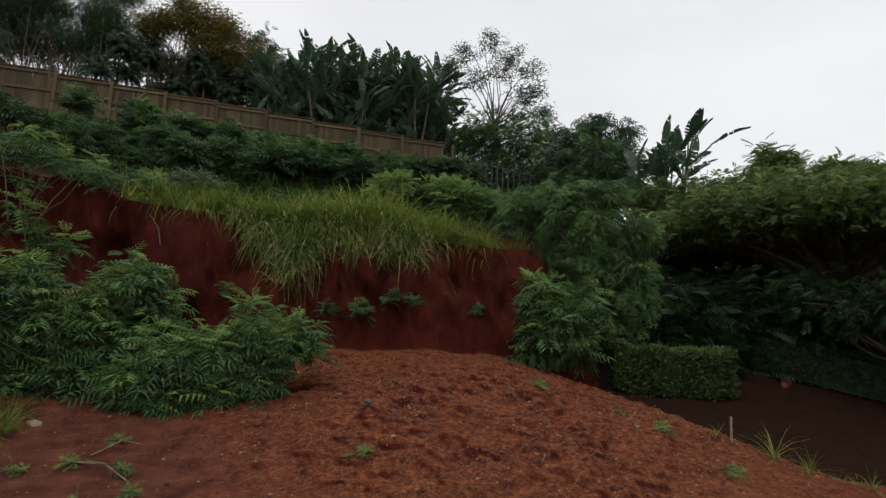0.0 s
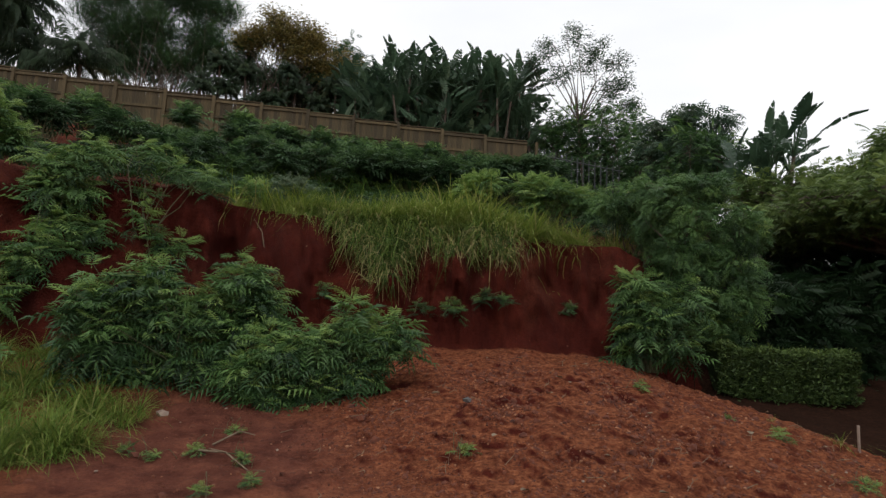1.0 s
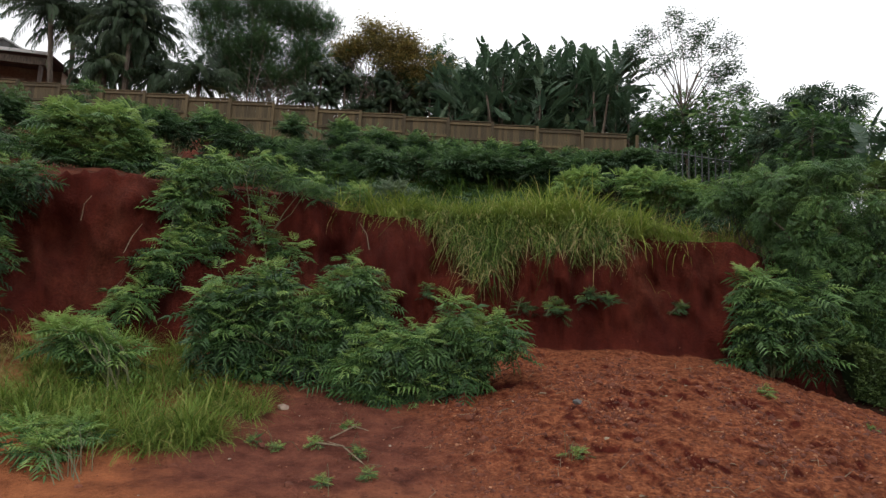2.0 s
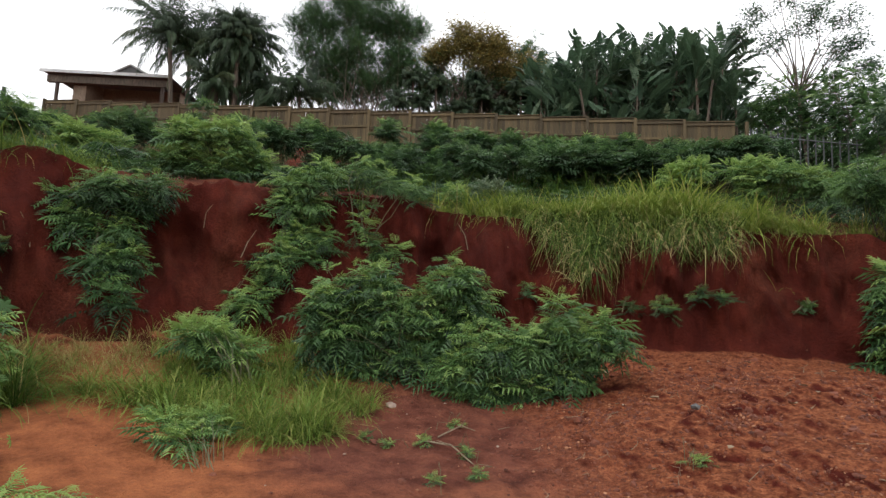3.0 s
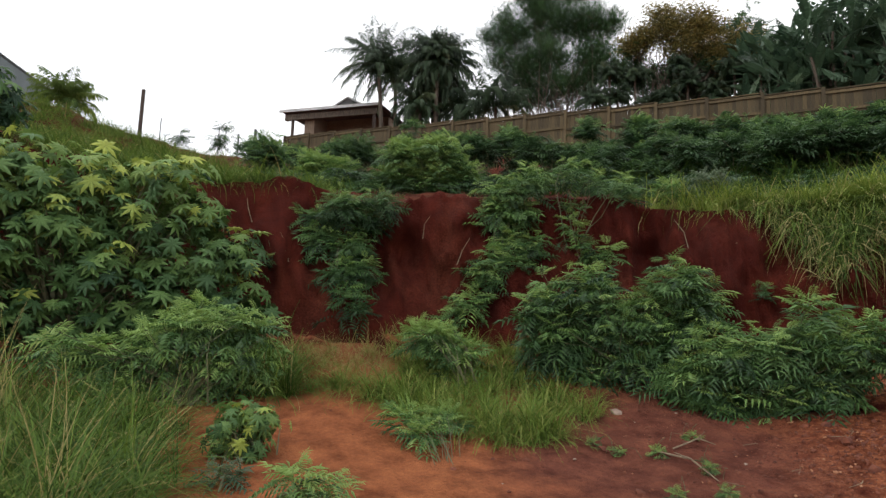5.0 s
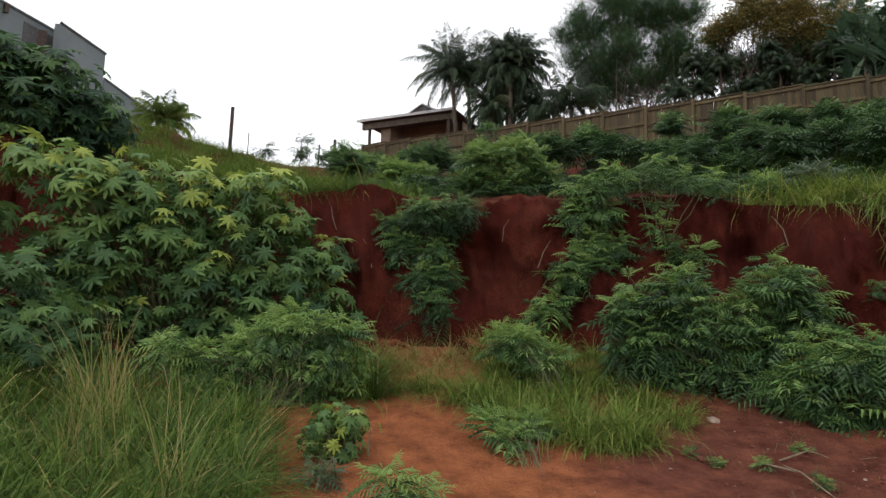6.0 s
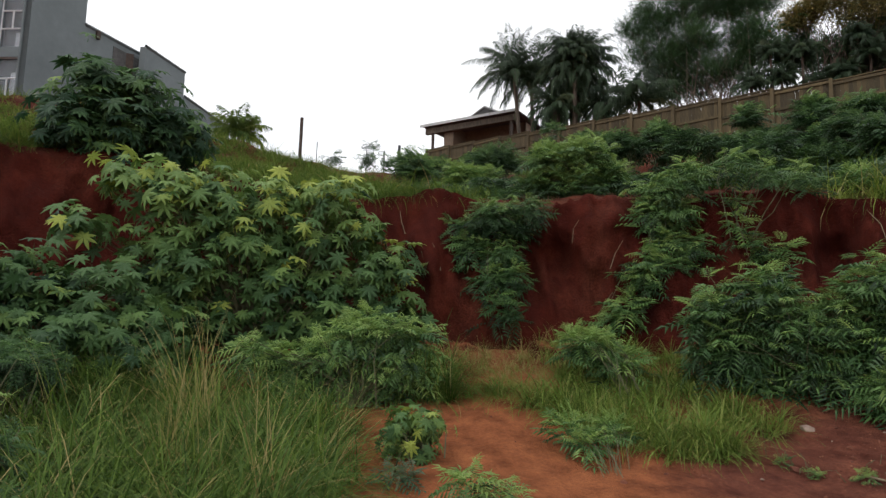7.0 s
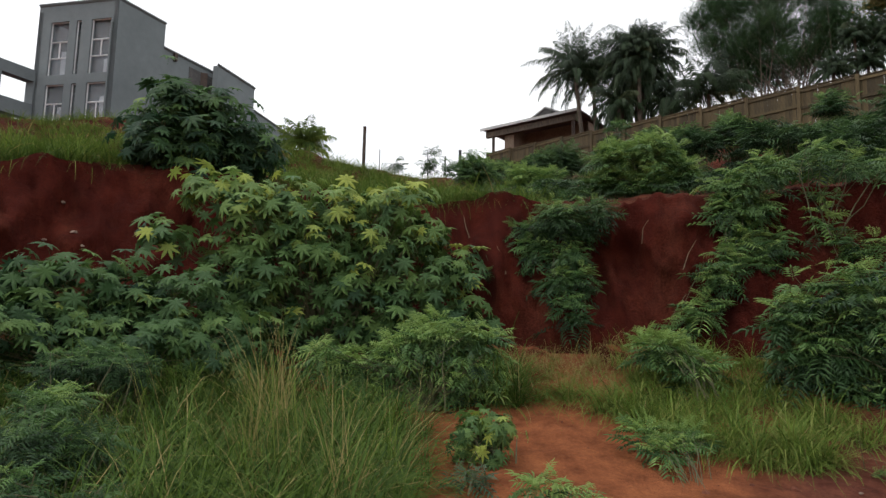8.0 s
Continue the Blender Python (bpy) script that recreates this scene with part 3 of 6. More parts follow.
def shrub(name, label, base, blobs, leaf, mat, tips=60, per=9, size=0.3, group="", tone=0.45, stem=0.014, category="shrub", lift=0.28, share=0.6, pieces=0, loose=0.0):
    """A shrub: stems from its base, shoots at their ends, and leaves set spirally down each shoot, the topmost small,
    young, pale and upright, the lower ones broad, hanging and darkened for the shade inside; blobs give the boughs
    (place, width, height), tips the shoots for a bough half a metre wide."""
    top = thing(name, label, category, base, group)
    leaves, wood = Soup(), Soup()
    for centre, rh, rz in blobs:
        centre = np.asarray(centre, float)
        if loose:
            n = max(4, int(tips * min(2.0, rh * (rh + rz) / 0.5)))
            p, d = blob_points(n, centre, rh, rz, 2.6)
            p[:, 2] = np.maximum(p[:, 2], base[2] + 0.05 if centre[2] > base[2] else -9)
            pos, o = np.repeat(p, per, 0), np.repeat(d, per, 0)
            m = len(pos)
            pos = pos + rng.normal(size=pos.shape) * loose
            a = rng.random(m) * 2 * np.pi
            phi = np.arctan2(np.sin(a) + 1.5 * o[:, 1], np.cos(a) + 1.5 * o[:, 0])
            th = rng.normal(lift, 0.35, m) + 0.30 * o[:, 2]
            # bough tops and higher boughs paler, undersides darker: light from above as tone
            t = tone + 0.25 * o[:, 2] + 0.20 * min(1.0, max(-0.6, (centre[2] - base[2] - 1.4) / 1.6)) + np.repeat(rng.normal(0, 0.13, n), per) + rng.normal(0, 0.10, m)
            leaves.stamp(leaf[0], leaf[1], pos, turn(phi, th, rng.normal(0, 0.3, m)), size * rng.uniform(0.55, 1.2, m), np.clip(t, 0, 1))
            twigs(wood, base, p, stem, 0.12, 3, share)
            continue
        n = max(5, int(tips * min(2.5, (rh * (rh + rz)) / 0.5)))
        d = rng.normal(size=(n, 3)) + (0, 0, 0.35)
        d /= np.linalg.norm(d, axis=1)[:, None]
        # uneven reach: some shoots stand well out of the bough
        k = rng.uniform(0.40, 1.0, n) + 0.55 * rng.random(n) ** 4
        p = centre + d * k[:, None] * (rh, rh, rz)
        p[:, 2] = np.maximum(p[:, 2], base[2] + 0.08 if centre[2] > base[2] else -9)
        axis = d * (0.9, 0.9, 0.4) + (0, 0, 0.6) + rng.normal(size=(n, 3)) * 0.28
        axis /= np.linalg.norm(axis, axis=1)[:, None]
        # the upward side of a bough is paler, overhead light put into its tone
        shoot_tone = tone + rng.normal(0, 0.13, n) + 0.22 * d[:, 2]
        turn0 = rng.random(n) * 6.28
        grow = rng.uniform(0.75, 1.2, n)
        for j in range(per):
            u = j / max(1, per - 1)
            q = p - axis * (u * 1.25 * size * grow)[:, None]
            phi = turn0 + j * 2.4 + rng.normal(0, 0.25, n)
            out = np.arctan2(d[:, 1], d[:, 0])
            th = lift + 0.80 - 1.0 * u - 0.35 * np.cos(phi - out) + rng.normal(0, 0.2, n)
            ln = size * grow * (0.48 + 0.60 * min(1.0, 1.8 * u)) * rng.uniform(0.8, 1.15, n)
            # darker down the shoot: inner shade put into the tone, besides pale young tips
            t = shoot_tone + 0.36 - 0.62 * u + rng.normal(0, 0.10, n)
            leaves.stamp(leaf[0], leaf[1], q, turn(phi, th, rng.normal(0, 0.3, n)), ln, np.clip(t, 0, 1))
        twigs(wood, base, p, stem, 0.12, 3, share)
    if wood.v:
        part("branchwork", wood, STEM, top, kind="stuff" if loose or category != "shrub" else "")
    if pieces:
        # the leaves on the side of the open ground are pieces of their own
        k = len(leaf[0])
        v, t = np.concatenate(leaves.v).reshape(-1, k, 3), np.concatenate(leaves.t).reshape(-1, k)[:, 0]
        order = np.argsort(np.hypot(v[:, 0, 0], v[:, 0, 1]))
        for i in order[:pieces]:
            one = Soup()
            one.add(v[i], leaf[1], t[i])
            part("leaf", one, mat, top)
        rest = Soup()
        keep = order[pieces:]
        rest.add(v[keep].reshape(-1, 3), (leaf[1][None] + (np.arange(len(keep)) * k)[:, None, None]).reshape(-1, 3), np.repeat(t[keep], k))
        part("foliage", rest, mat, top, kind="stuff")
    else:
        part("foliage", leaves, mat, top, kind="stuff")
    return top


def boughs(rows):
    """Boughs from rows of bearing, elevation, distance, half width and half height."""
    return [(el(a, r, e), w, h) for a, e, r, w, h in rows]


def face_boughs(rows, out=0.2):
    """Boughs that lie against the clay face, those above its edge on the slope."""
    return [(on_face(a, e, out) if e < 9.5 else el(a, r + 0.3, e), w, h) for a, e, r, w, h in rows]


def tree(name, label, base, blobs, leaf, mat, tips=90, per=26, size=0.16, spread=0.22, trunk=0.12, trunks=1, fork=0.35, group="", tone=0.45, lift=0.0, limbs=7, by_size=False):
    """A tree: tapered trunk, limbs into each mass of the crown, twigs and many small leaves."""
    top = thing(name, label, "tree", base, group)
    wood, leaves = Soup(), Soup()
    base = np.asarray(base, float)
    mid = np.mean([np.asarray(b[0]) for b in blobs], 0)
    forks = []
    for k in range(trunks):
        b = base + (rng.normal(size=3) * (0.25, 0.25, 0) if trunks > 1 else 0) - (0, 0, 0.2)
        f = base + (mid - base) * fork + rng.normal(size=3) * (0.2, 0.2, 0.1) * (1 + trunks * 0.5)
        wood.tube([b, b + (f - b) * 0.35 + rng.normal(size=3) * 0.06, b + (f - b) * 0.7 + rng.normal(size=3) * 0.06, f], trunk, trunk * 0.65, 7)
        forks.append(f)
    for centre, rh, rz in blobs:
        ends, _ = blob_points(limbs, centre, rh * 0.7, rz * 0.7)
        for e in ends:
            f = forks[rng.integers(len(forks))]
            m = f + (e - f) * 0.5 + rng.normal(size=3) * 0.2 + (0, 0, 0.15)
            wood.tube([f, f + (m - f) * 0.5 + rng.normal(size=3) * 0.08, m, e], trunk * 0.45, trunk * 0.12, 5)
        p, d = blob_points(int(tips * min(2.2, max(0.35, rh * rz))) if by_size else tips, centre, rh, rz)
        for q in p:
            e = ends[np.argmin(((ends - q) ** 2).sum(1))]
            wood.tube([e, (e + q) / 2 + rng.normal(size=3) * 0.08, q], trunk * 0.11, trunk * 0.05, 3)
        leafy(leaves, p, d, leaf, per, size, lift, tone, spread)
    part("trunk", wood, BARK, top)
    part("crown", leaves, mat, top, kind="stuff")
    return top


def grass(name, label, spots, mat, blades, count, height, group="", tone=0.5, lean=0.25, dry=0.06):
    """A stand of grass. spots: (x, y, spread x, spread y, share); blades arch out on every side."""
    s = Soup()
    share = np.array([q[4] for q in spots], float)
    for (x, y, sx, sy, _), n in zip(spots, (count * share / share.sum()).astype(int)):
        px, py = rng.normal(x, sx, n), rng.normal(y, sy, n)
        clump = rng.integers(0, max(2, n // 45), n)
        m = clump.max() + 1
        cx, cy = rng.normal(x, sx, m), rng.normal(y, sy, m)
        px, py = px * 0.16 + cx[clump] * 0.84, py * 0.16 + cy[clump] * 0.84
        lie = np.array([top_z(a, b) for a, b in zip(px, py)])
        ok = lie[:, 1] > 0.87
        px, py, pz, clump, n = px[ok], py[ok], lie[ok, 0] - 0.03, clump[ok], int(ok.sum())
        which = rng.integers(0, len(blades), n)
        phi = np.where(rng.random(n) < 0.55, (rng.random(m) * 2 * np.pi)[clump] + rng.normal(0, 0.8, n), rng.random(n) * 2 * np.pi)
        tilt = np.abs(rng.normal(0, lean, n)) + (0.6 * lean * rng.random(m))[clump]
        h = height * rng.uniform(0.35, 1.2, n) * (0.5 + 0.9 * rng.random(m))[clump]
        t = np.clip(tone + rng.normal(0, 0.16, n) + 0.4 * (rng.random(m)[clump] - 0.5), 0, 0.9)
        t = np.where(rng.random(n) < dry, 1.0, t)
        for k, (tv, tf) in enumerate(blades):
            q = which == k
            if q.sum():
                cp, sp = np.cos(phi[q]), np.sin(phi[q])
                ct, st = np.cos(tilt[q]), np.sin(tilt[q])
                xx = np.stack((cp * ct, sp * ct, -st), -1)
                yy = np.stack((-sp, cp, 0 * cp), -1)
                zz = np.stack((cp * st, sp * st, ct), -1)
                s.stamp(tv, tf, np.stack((px[q], py[q], pz[q]), -1), np.stack((xx, yy, zz), -1), h[q], t[q])
    x, y = spots[0][0], spots[0][1]
    return single(name, s, mat, label, "grass", (x, y, ground_z(x, y)), group, "stuff")


def on(az, r, dz=0.0):
    p = at(az, r)
    p[2] = top_z(p[0], p[1])[0] + dz
    return p


def el(az, r, e):
    """The place at that bearing and distance, e degrees above the pole's level."""
    return at(az, r, POLE[2] + reach(az, r) * math.tan(math.radians(e)))


# ---- the timber fence along the crest ----
FENCE_A, FENCE_D = np.array((-0.29, 23.33)), np.array((-13.8, -4.0)) / 8.0


def fence_at(k):
    """Post k of the fence: its place in plan and the height of its top."""
    p = FENCE_A + FENCE_D * k
    return p, 9.31 + 0.095 * k


def timber_fence():
    base = (*fence_at(8)[0], 8.0)
    top = thing("timber_fence", "weathered brown close-board timber fence along the crest", "fence", base)
    ang = math.atan2(FENCE_D[1], FENCE_D[0])
    nrm = np.array((-FENCE_D[1], FENCE_D[0]))
    nrm /= np.linalg.norm(nrm)
    if nrm @ FENCE_A > 0:
        nrm = -nrm
    one = Soup()
    one.box((0, 0, 0), (1.8 / 15 * 0.985, 0.022, 1.8))
    plank = one.mesh("board")
    plank.materials.append(WOOD)
    for k in range(0, 18):
        p, z = fence_at(k - 0.22 if k == 0 else k)
        s = Soup()
        s.box((*(p + nrm * 0.05), z - 1.05), (0.11, 0.11, 2.12), ang)
        part("post", s, WOOD, top)
        if k == 17:
            break
        q, z2 = fence_at(k + 1)
        p, z = fence_at(k)
        n = 15
        for i in range(n):
            u = (i + 0.5) / n
            c = p + (q - p) * u
            zt = z + (z2 - z) * u - 0.05 + rng.normal(0, 0.008)
            ob = new("board", plank)
            ob.parent = top
            ob.location = Vector((*(c + nrm * rng.normal(0, 0.004)), zt - 0.9)) - top.location
            ob.rotation_euler = (rng.normal(0, 0.006), rng.normal(0, 0.006), ang + rng.normal(0, 0.01))
        for drop in (0.13, 0.75, 1.45):
            s = Soup()
            c = (p + q) / 2 + nrm * 0.035
            s.box((*c, (z + z2) / 2 - drop), (1.8, 0.05, 0.09), ang)
            part("rail", s, WOOD, top)
        s = Soup()
        s.box((*((p + q) / 2), (z + z2) / 2 - 0.02), (1.8, 0.10, 0.035), ang)
        part("capping", s, WOOD, top)
    return top


timber_fence()


def palisade():
    p0 = fence_at(-0.3)[0]
    top = thing("palisade_fence", "grey steel palisade fence beside the timber fence", "fence", (*p0, 7.3))
    step = np.array((0.215, -0.10))
    for k in range(15):
        p = p0 + step * k
        z = 9.0 - 0.085 * k
        s = Soup()
        s.box((*p, z - 0.85), (0.036, 0.03, 1.7), 0.2)
        s.quads([(p[0] - .022, p[1], z), (p[0] + .022, p[1], z), (p[0] + .006, p[1], z + .12), (p[0] - .006, p[1], z + .12)], ((0, 1, 2, 3),))
        part("pale", s, STEEL, top)
    for drop in (0.35, 1.35):
        s = Soup()
        a, b = p0, p0 + step * 14.5
        s.tube([(*a, 9.15 - drop), (*b, 9.15 - 1.09 - drop)], 0.025, 0.025, 4)
        part("rail", s, STEEL, top)


palisade()


# ---- the brick house with its veranda, behind the fence ----
def slab(corners, thick):
    """A sheet of four corners given a thickness downwards."""
    s = Soup()
    c = np.asarray(corners, float)
    v = np.concatenate((c, c - (0, 0, thick)))
    s.quads(v, ((0, 1, 2, 3), (7, 6, 5, 4), (0, 4, 5, 1), (1, 5, 6, 2), (2, 6, 7, 3), (3, 7, 4, 0)))
    return s


def veranda_house():
    a, b = at(63.3, 40, 14.55), at(53.8, 36.2, 14.55)
    u = (b - a) / np.linalg.norm(b - a)
    n = np.array((u[1], -u[0], 0))
    if n @ at(58, 1) < 0:
        n = -n
    W = np.linalg.norm(b - a)

    def q(x, y, z):
        return a + u * x + n * y + (0, 0, z)
    top = thing("veranda_house", "brown brick house with a dark tiled veranda roof", "house", q(W / 2, 3, -4.5))
    part("roof", slab([q(-0.1, -0.1, 0.0), q(W + .1, -0.1, 0.0), q(W - 1.8, 3.4, 1.15), q(2.2, 3.4, 1.15)], 0.12), TILE, top)
    s = Soup()
    s.quads([q(2.2, 3.4, 1.15), q(W - 1.8, 3.4, 1.15), q(W + .1, 7, 0), q(-.1, 7, 0)], ((0, 1, 2, 3),))
    s.quads([q(-.1, -.1, 0), q(2.2, 3.4, 1.15), q(-.1, 7, 0), q(-.1, 3, 0)], ((0, 1, 2, 3),))
    s.quads([q(W + .1, -.1, 0), q(W + .1, 3, 0), q(W + .1, 7, 0), q(W - 1.8, 3.4, 1.15)], ((0, 1, 2, 3),))
    part("roof_back", s, TILE, top)
    gable = Soup()
    gx = W * 0.60
    v = [q(gx - 1.3, 1.2, 0.40), q(gx + 1.3, 1.2, 0.40), q(gx, 1.2, 1.05), q(gx - 1.3, 3.4, 0.4), q(gx + 1.3, 3.4, 0.4), q(gx, 3.4, 1.05)]
    gable.add(v, ((0, 1, 2), (0, 2, 5), (0, 5, 3), (1, 4, 5), (1, 5, 2)))
    part("roof_gable", gable, TILE, top)
    for sgn in (-1, 1):
        s = Soup()
        s.tube([q(gx + sgn * 1.4, 1.15, 0.36), q(gx, 1.15, 1.08)], 0.06, 0.06, 4)
        part("barge_board", s, TRIM, top)
    fascia = Soup()
    fascia.quads([q(-.1, -.13, .05), q(W + .1, -.13, .05), q(W + .1, -.13, -.13), q(-.1, -.13, -.13),
                  q(-.1, -.07, .05), q(W + .1, -.07, .05), q(W + .1, -.07, -.13), q(-.1, -.07, -.13)],
                 ((0, 3, 2, 1), (4, 5, 6, 7), (0, 1, 5, 4), (3, 7, 6, 2), (0, 4, 7, 3), (1, 2, 6, 5)))
    part("fascia", fascia, TRIM, top, "pale painted fascia and gutter")
    beam = Soup()
    beam.quads([q(.2, .15, -.2), q(W - .2, .15, -.2), q(W - .2, .15, -.6), q(.2, .15, -.6),
                q(.2, .4, -.2), q(W - .2, .4, -.2), q(W - .2, .4, -.6), q(.2, .4, -.6)],
               ((0, 3, 2, 1), (4, 5, 6, 7), (0, 1, 5, 4), (3, 7, 6, 2), (0, 4, 7, 3), (1, 2, 6, 5)))
    part("beam", beam, BARK, top)
    for x in (0.75, W - 0.45):
        s = Soup()
        s.tube([q(x, 0.3, -0.5), q(x, 0.3, -4.6)], 0.11, 0.11, 6)
        part("veranda_post", s, DARKWOOD, top)
    wall = Soup()
    for x0, x1, y0, y1 in ((1.7, W - .3, 2.2, 2.45), (1.7, 1.95, 2.2, 6.5), (W - .55, W - .3, 2.2, 6.5)):
        v = [q(x0, y0, -.12), q(x1, y0, -.12), q(x1, y1, -.12), q(x0, y1, -.12), q(x0, y0, -4.6), q(x1, y0, -4.6), q(x1, y1, -4.6), q(x0, y1, -4.6)]
        wall.quads(v, ((0, 1, 2, 3), (7, 6, 5, 4), (0, 4, 5, 1), (1, 5, 6, 2), (2, 6, 7, 3), (3, 7, 4, 0)))
    part("wall", wall, BRICK, top)
    pier = Soup()
    v = [q(1.55, .5, -.2), q(2.3, .5, -.2), q(2.3, 2.2, -.2), q(1.55, 2.2, -.2)]
    v += [p - (0, 0, 4.4) for p in v]
    pier.quads(v, ((0, 1, 2, 3), (7, 6, 5, 4), (0, 4, 5, 1), (1, 5, 6, 2), (2, 6, 7, 3), (3, 7, 4, 0)))
    part("brick_pier", pier, BRICK, top)


bearings_from(MIDDLE)
veranda_house()


# ---- the modern grey house above the bank ----
def grey_house():
    c0 = at(97.6, 30.0)           # near corner
    left = at(103.3, 33.1)        # end of the front
    far = at(89.3, 33.6)          # end of the main side wall
    top = thing("modern_grey_house", "modern grey plastered two-storey house with tall windows", "house", (*c0[:2], 7.5))
    f, g = (left - c0), (far - c0)
    fl, gl = np.linalg.norm(f), np.linalg.norm(g)
    f, g = f / fl, g / gl
    n = -np.array((f[1], -f[0], 0))
    if n @ c0 > 0:
        n = -n                     # outwards, towards the open ground
    zt, zb = 15.65, 7.0

    def q(x, d, z):
        return c0 + f * x + n * d + (0, 0, z)

    def block(p, ext, z0, z1):
        s = Soup()
        v = [np.array((*p[0], z0)), np.array((*p[1], z0)), np.array((*p[1], z1)), np.array((*p[0], z1))]
        v += [w + np.array((*ext, 0)) for w in v]
        s.quads(v, ((0, 1, 2, 3), (7, 6, 5, 4), (0, 4, 5, 1), (1, 5, 6, 2), (2, 6, 7, 3), (3, 7, 4, 0)))
        return s
    # front wall in piers and spandrels round the openings (x from the corner, z up)
    openings = []
    for x0, x1 in ((0.35, 1.40), (1.95, 2.22), (2.62, 3.62)):
        openings += [(x0, x1, 12.2, 14.8), (x0, x1, 9.2, 11.75)]
    xs = sorted({0.0, fl} | {o[0] for o in openings} | {o[1] for o in openings})
    zs = [zb, 9.2, 11.75, 12.2, 14.8, zt]
    nx, nz = len(xs), len(zs)
    solid = {(i, j) for i in range(nx - 1) for j in range(nz - 1)
             if not any(o[0] < (xs[i] + xs[i + 1]) / 2 < o[1] and o[2] < (zs[j] + zs[j + 1]) / 2 < o[3] for o in openings)}
    wall = Soup()
    v = [q(x, -d, z) for d in (0, 0.25) for x in xs for z in zs]
    m, faces = nx * nz, []
    for i, j in sorted(solid):
        c = [i * nz + j, (i + 1) * nz + j, (i + 1) * nz + j + 1, i * nz + j + 1]
        faces += [tuple(c), tuple(k + m for k in c[::-1])]
        for e, (di, dj) in enumerate(((0, -1), (1, 0), (0, 1), (-1, 0))):
            if (i + di, j + dj) not in solid:
                a2, b2 = c[e], c[(e + 1) % 4]
                faces.append((a2, a2 + m, b2 + m, b2))
    wall.quads(v, faces)
    part("front_wall", wall, PLASTER, top)
    for x0, x1, z0, z1 in openings:
        pane = Soup()
        pane.quads([q(x0, -.2, z0), q(x1, -.2, z0), q(x1, -.2, z1), q(x0, -.2, z1),
                    q(x0, -.22, z0), q(x1, -.22, z0), q(x1, -.22, z1), q(x0, -.22, z1)], ((0, 1, 2, 3), (7, 6, 5, 4)))
        win = part("window", pane, GLASS, top)
        win.visible_shadow = False
        bars = Soup()
        w = 0.05
        lines = [((x0, z0), (x0, z1)), ((x1, z0), (x1, z1)), ((x0, z0), (x1, z0)), ((x0, z1), (x1, z1))]
        if x1 - x0 > 0.5:
            lines += [((x0, z0 + 0.85), (x1, z0 + 0.85)), ((x0, z0 + 1.65), (x1, z0 + 1.65)), (((x0 + x1) / 2, z0 + 0.85), ((x0 + x1) / 2, z0 + 1.65))]
        for (xa, za), (xb, zb2) in lines:
            bars.tube([q(xa, -.10, za), q(xb, -.10, zb2)], w * 0.7, w * 0.7, 4)
        fr = part("window_frame", bars, BRIGHT_WHITE, top, "white window frame")
        fr.parent = win
        fr.location = (0, 0, 0)
    # side walls step down to the back
    inward = f
    p0, p1 = c0[:2], (c0 + g * 2.5)[:2]
    part("side_wall", block((p0, p1), inward[:2] * 0.25, zb, zt), PLASTER, top)
    p2 = far[:2]
    part("side_wall", block((p1, p2), inward[:2] * 0.25, zb, 14.4), PLASTER, top)
    wing0, wing1 = at(89.0, 32.6), at(85.6, 35.2)
    part("wing_wall", block((wing0[:2], wing1[:2]), inward[:2] * 0.3, zb, 14.5), PLASTER, top)
    low0, low1 = at(85.5, 36.0), at(81.5, 41.0)
    part("low_wall", block((low0[:2], low1[:2]), inward[:2] * 0.3, zb, 13.4), PLASTER, top)
    back = block((left[:2], (left + g * gl)[:2]), -inward[:2] * 0.25, zb, zt - 0.3)
    part("far_wall", back, PLASTER, top)
    for a, b, z in ((p0, p1, zt), (p1, p2, 14.4), (wing0[:2], wing1[:2], 14.5), (low0[:2], low1[:2], 13.4), (left[:2], c0[:2], zt)):
        s = Soup()
        s.tube([(*a, z + .04), (*b, z + .04)], 0.09, 0.09, 4)
        part("parapet_capping", s, PLASTER, top)
    depth = g * 2.5
    def inset(corners, z):
        c = np.array([p[:2] for p in corners])
        mid = c.mean(0)
        return [np.array((*(mid + (p - mid) * 0.93), z)) for p in c]
    part("roof", slab(inset((c0, left, left + depth, c0 + depth), zt - 0.4), 0.2), TILE, top)
    part("rear_roof", slab(inset((c0 + depth, left + depth, left + g * gl, far), 14.1), 0.2), TILE, top)
    inner = c0 - n * 2.2 + f * 0.3
    part("inner_wall", block((inner[:2], (inner + f * (fl - 0.4))[:2]), -n[:2] * 0.2, zb, zt - 0.6), PLASTER, top)
    # a dark recess between the side wall and the wing
    a, b = far[:2] - g[:2] * 1.5, wing0[:2]
    part("recess_wall", block((a + f[:2] * 0.6, b + f[:2] * 0.6), f[:2] * 0.2, zb, 14.1), DARKWOOD, top, "dark recessed wall beside the wing")
    a, b = (c0 + g * (gl - 1.7) - f * 0.03)[:2], (far - g * 0.1 - f * 0.03)[:2]
    part("awning", block((a, b), f[:2] * 0.06, 12.9, 14.1), TILE, top, "dark awning over a side window")
    pipe = Soup()
    pc = q(0.28, 0.06, 0)
    pipe.tube([(pc[0], pc[1], 14.6), (pc[0], pc[1], 7.2)], 0.045, 0.045, 6)
    part("drain_pipe", pipe, PLASTER, top)
    lamp = Soup()
    c = c0 + g * 3.1 - inward * 0.1
    lamp.box((c[0], c[1], 14.2), (0.16, 0.16, 0.4), 0.5)
    part("wall_lamp", lamp, DARKWOOD, top)
    # balcony frame beside the front
    b0, b1 = at(102.6, 33.2), at(108.5, 31.6)
    w = (b1 - b0) / np.linalg.norm(b1 - b0)
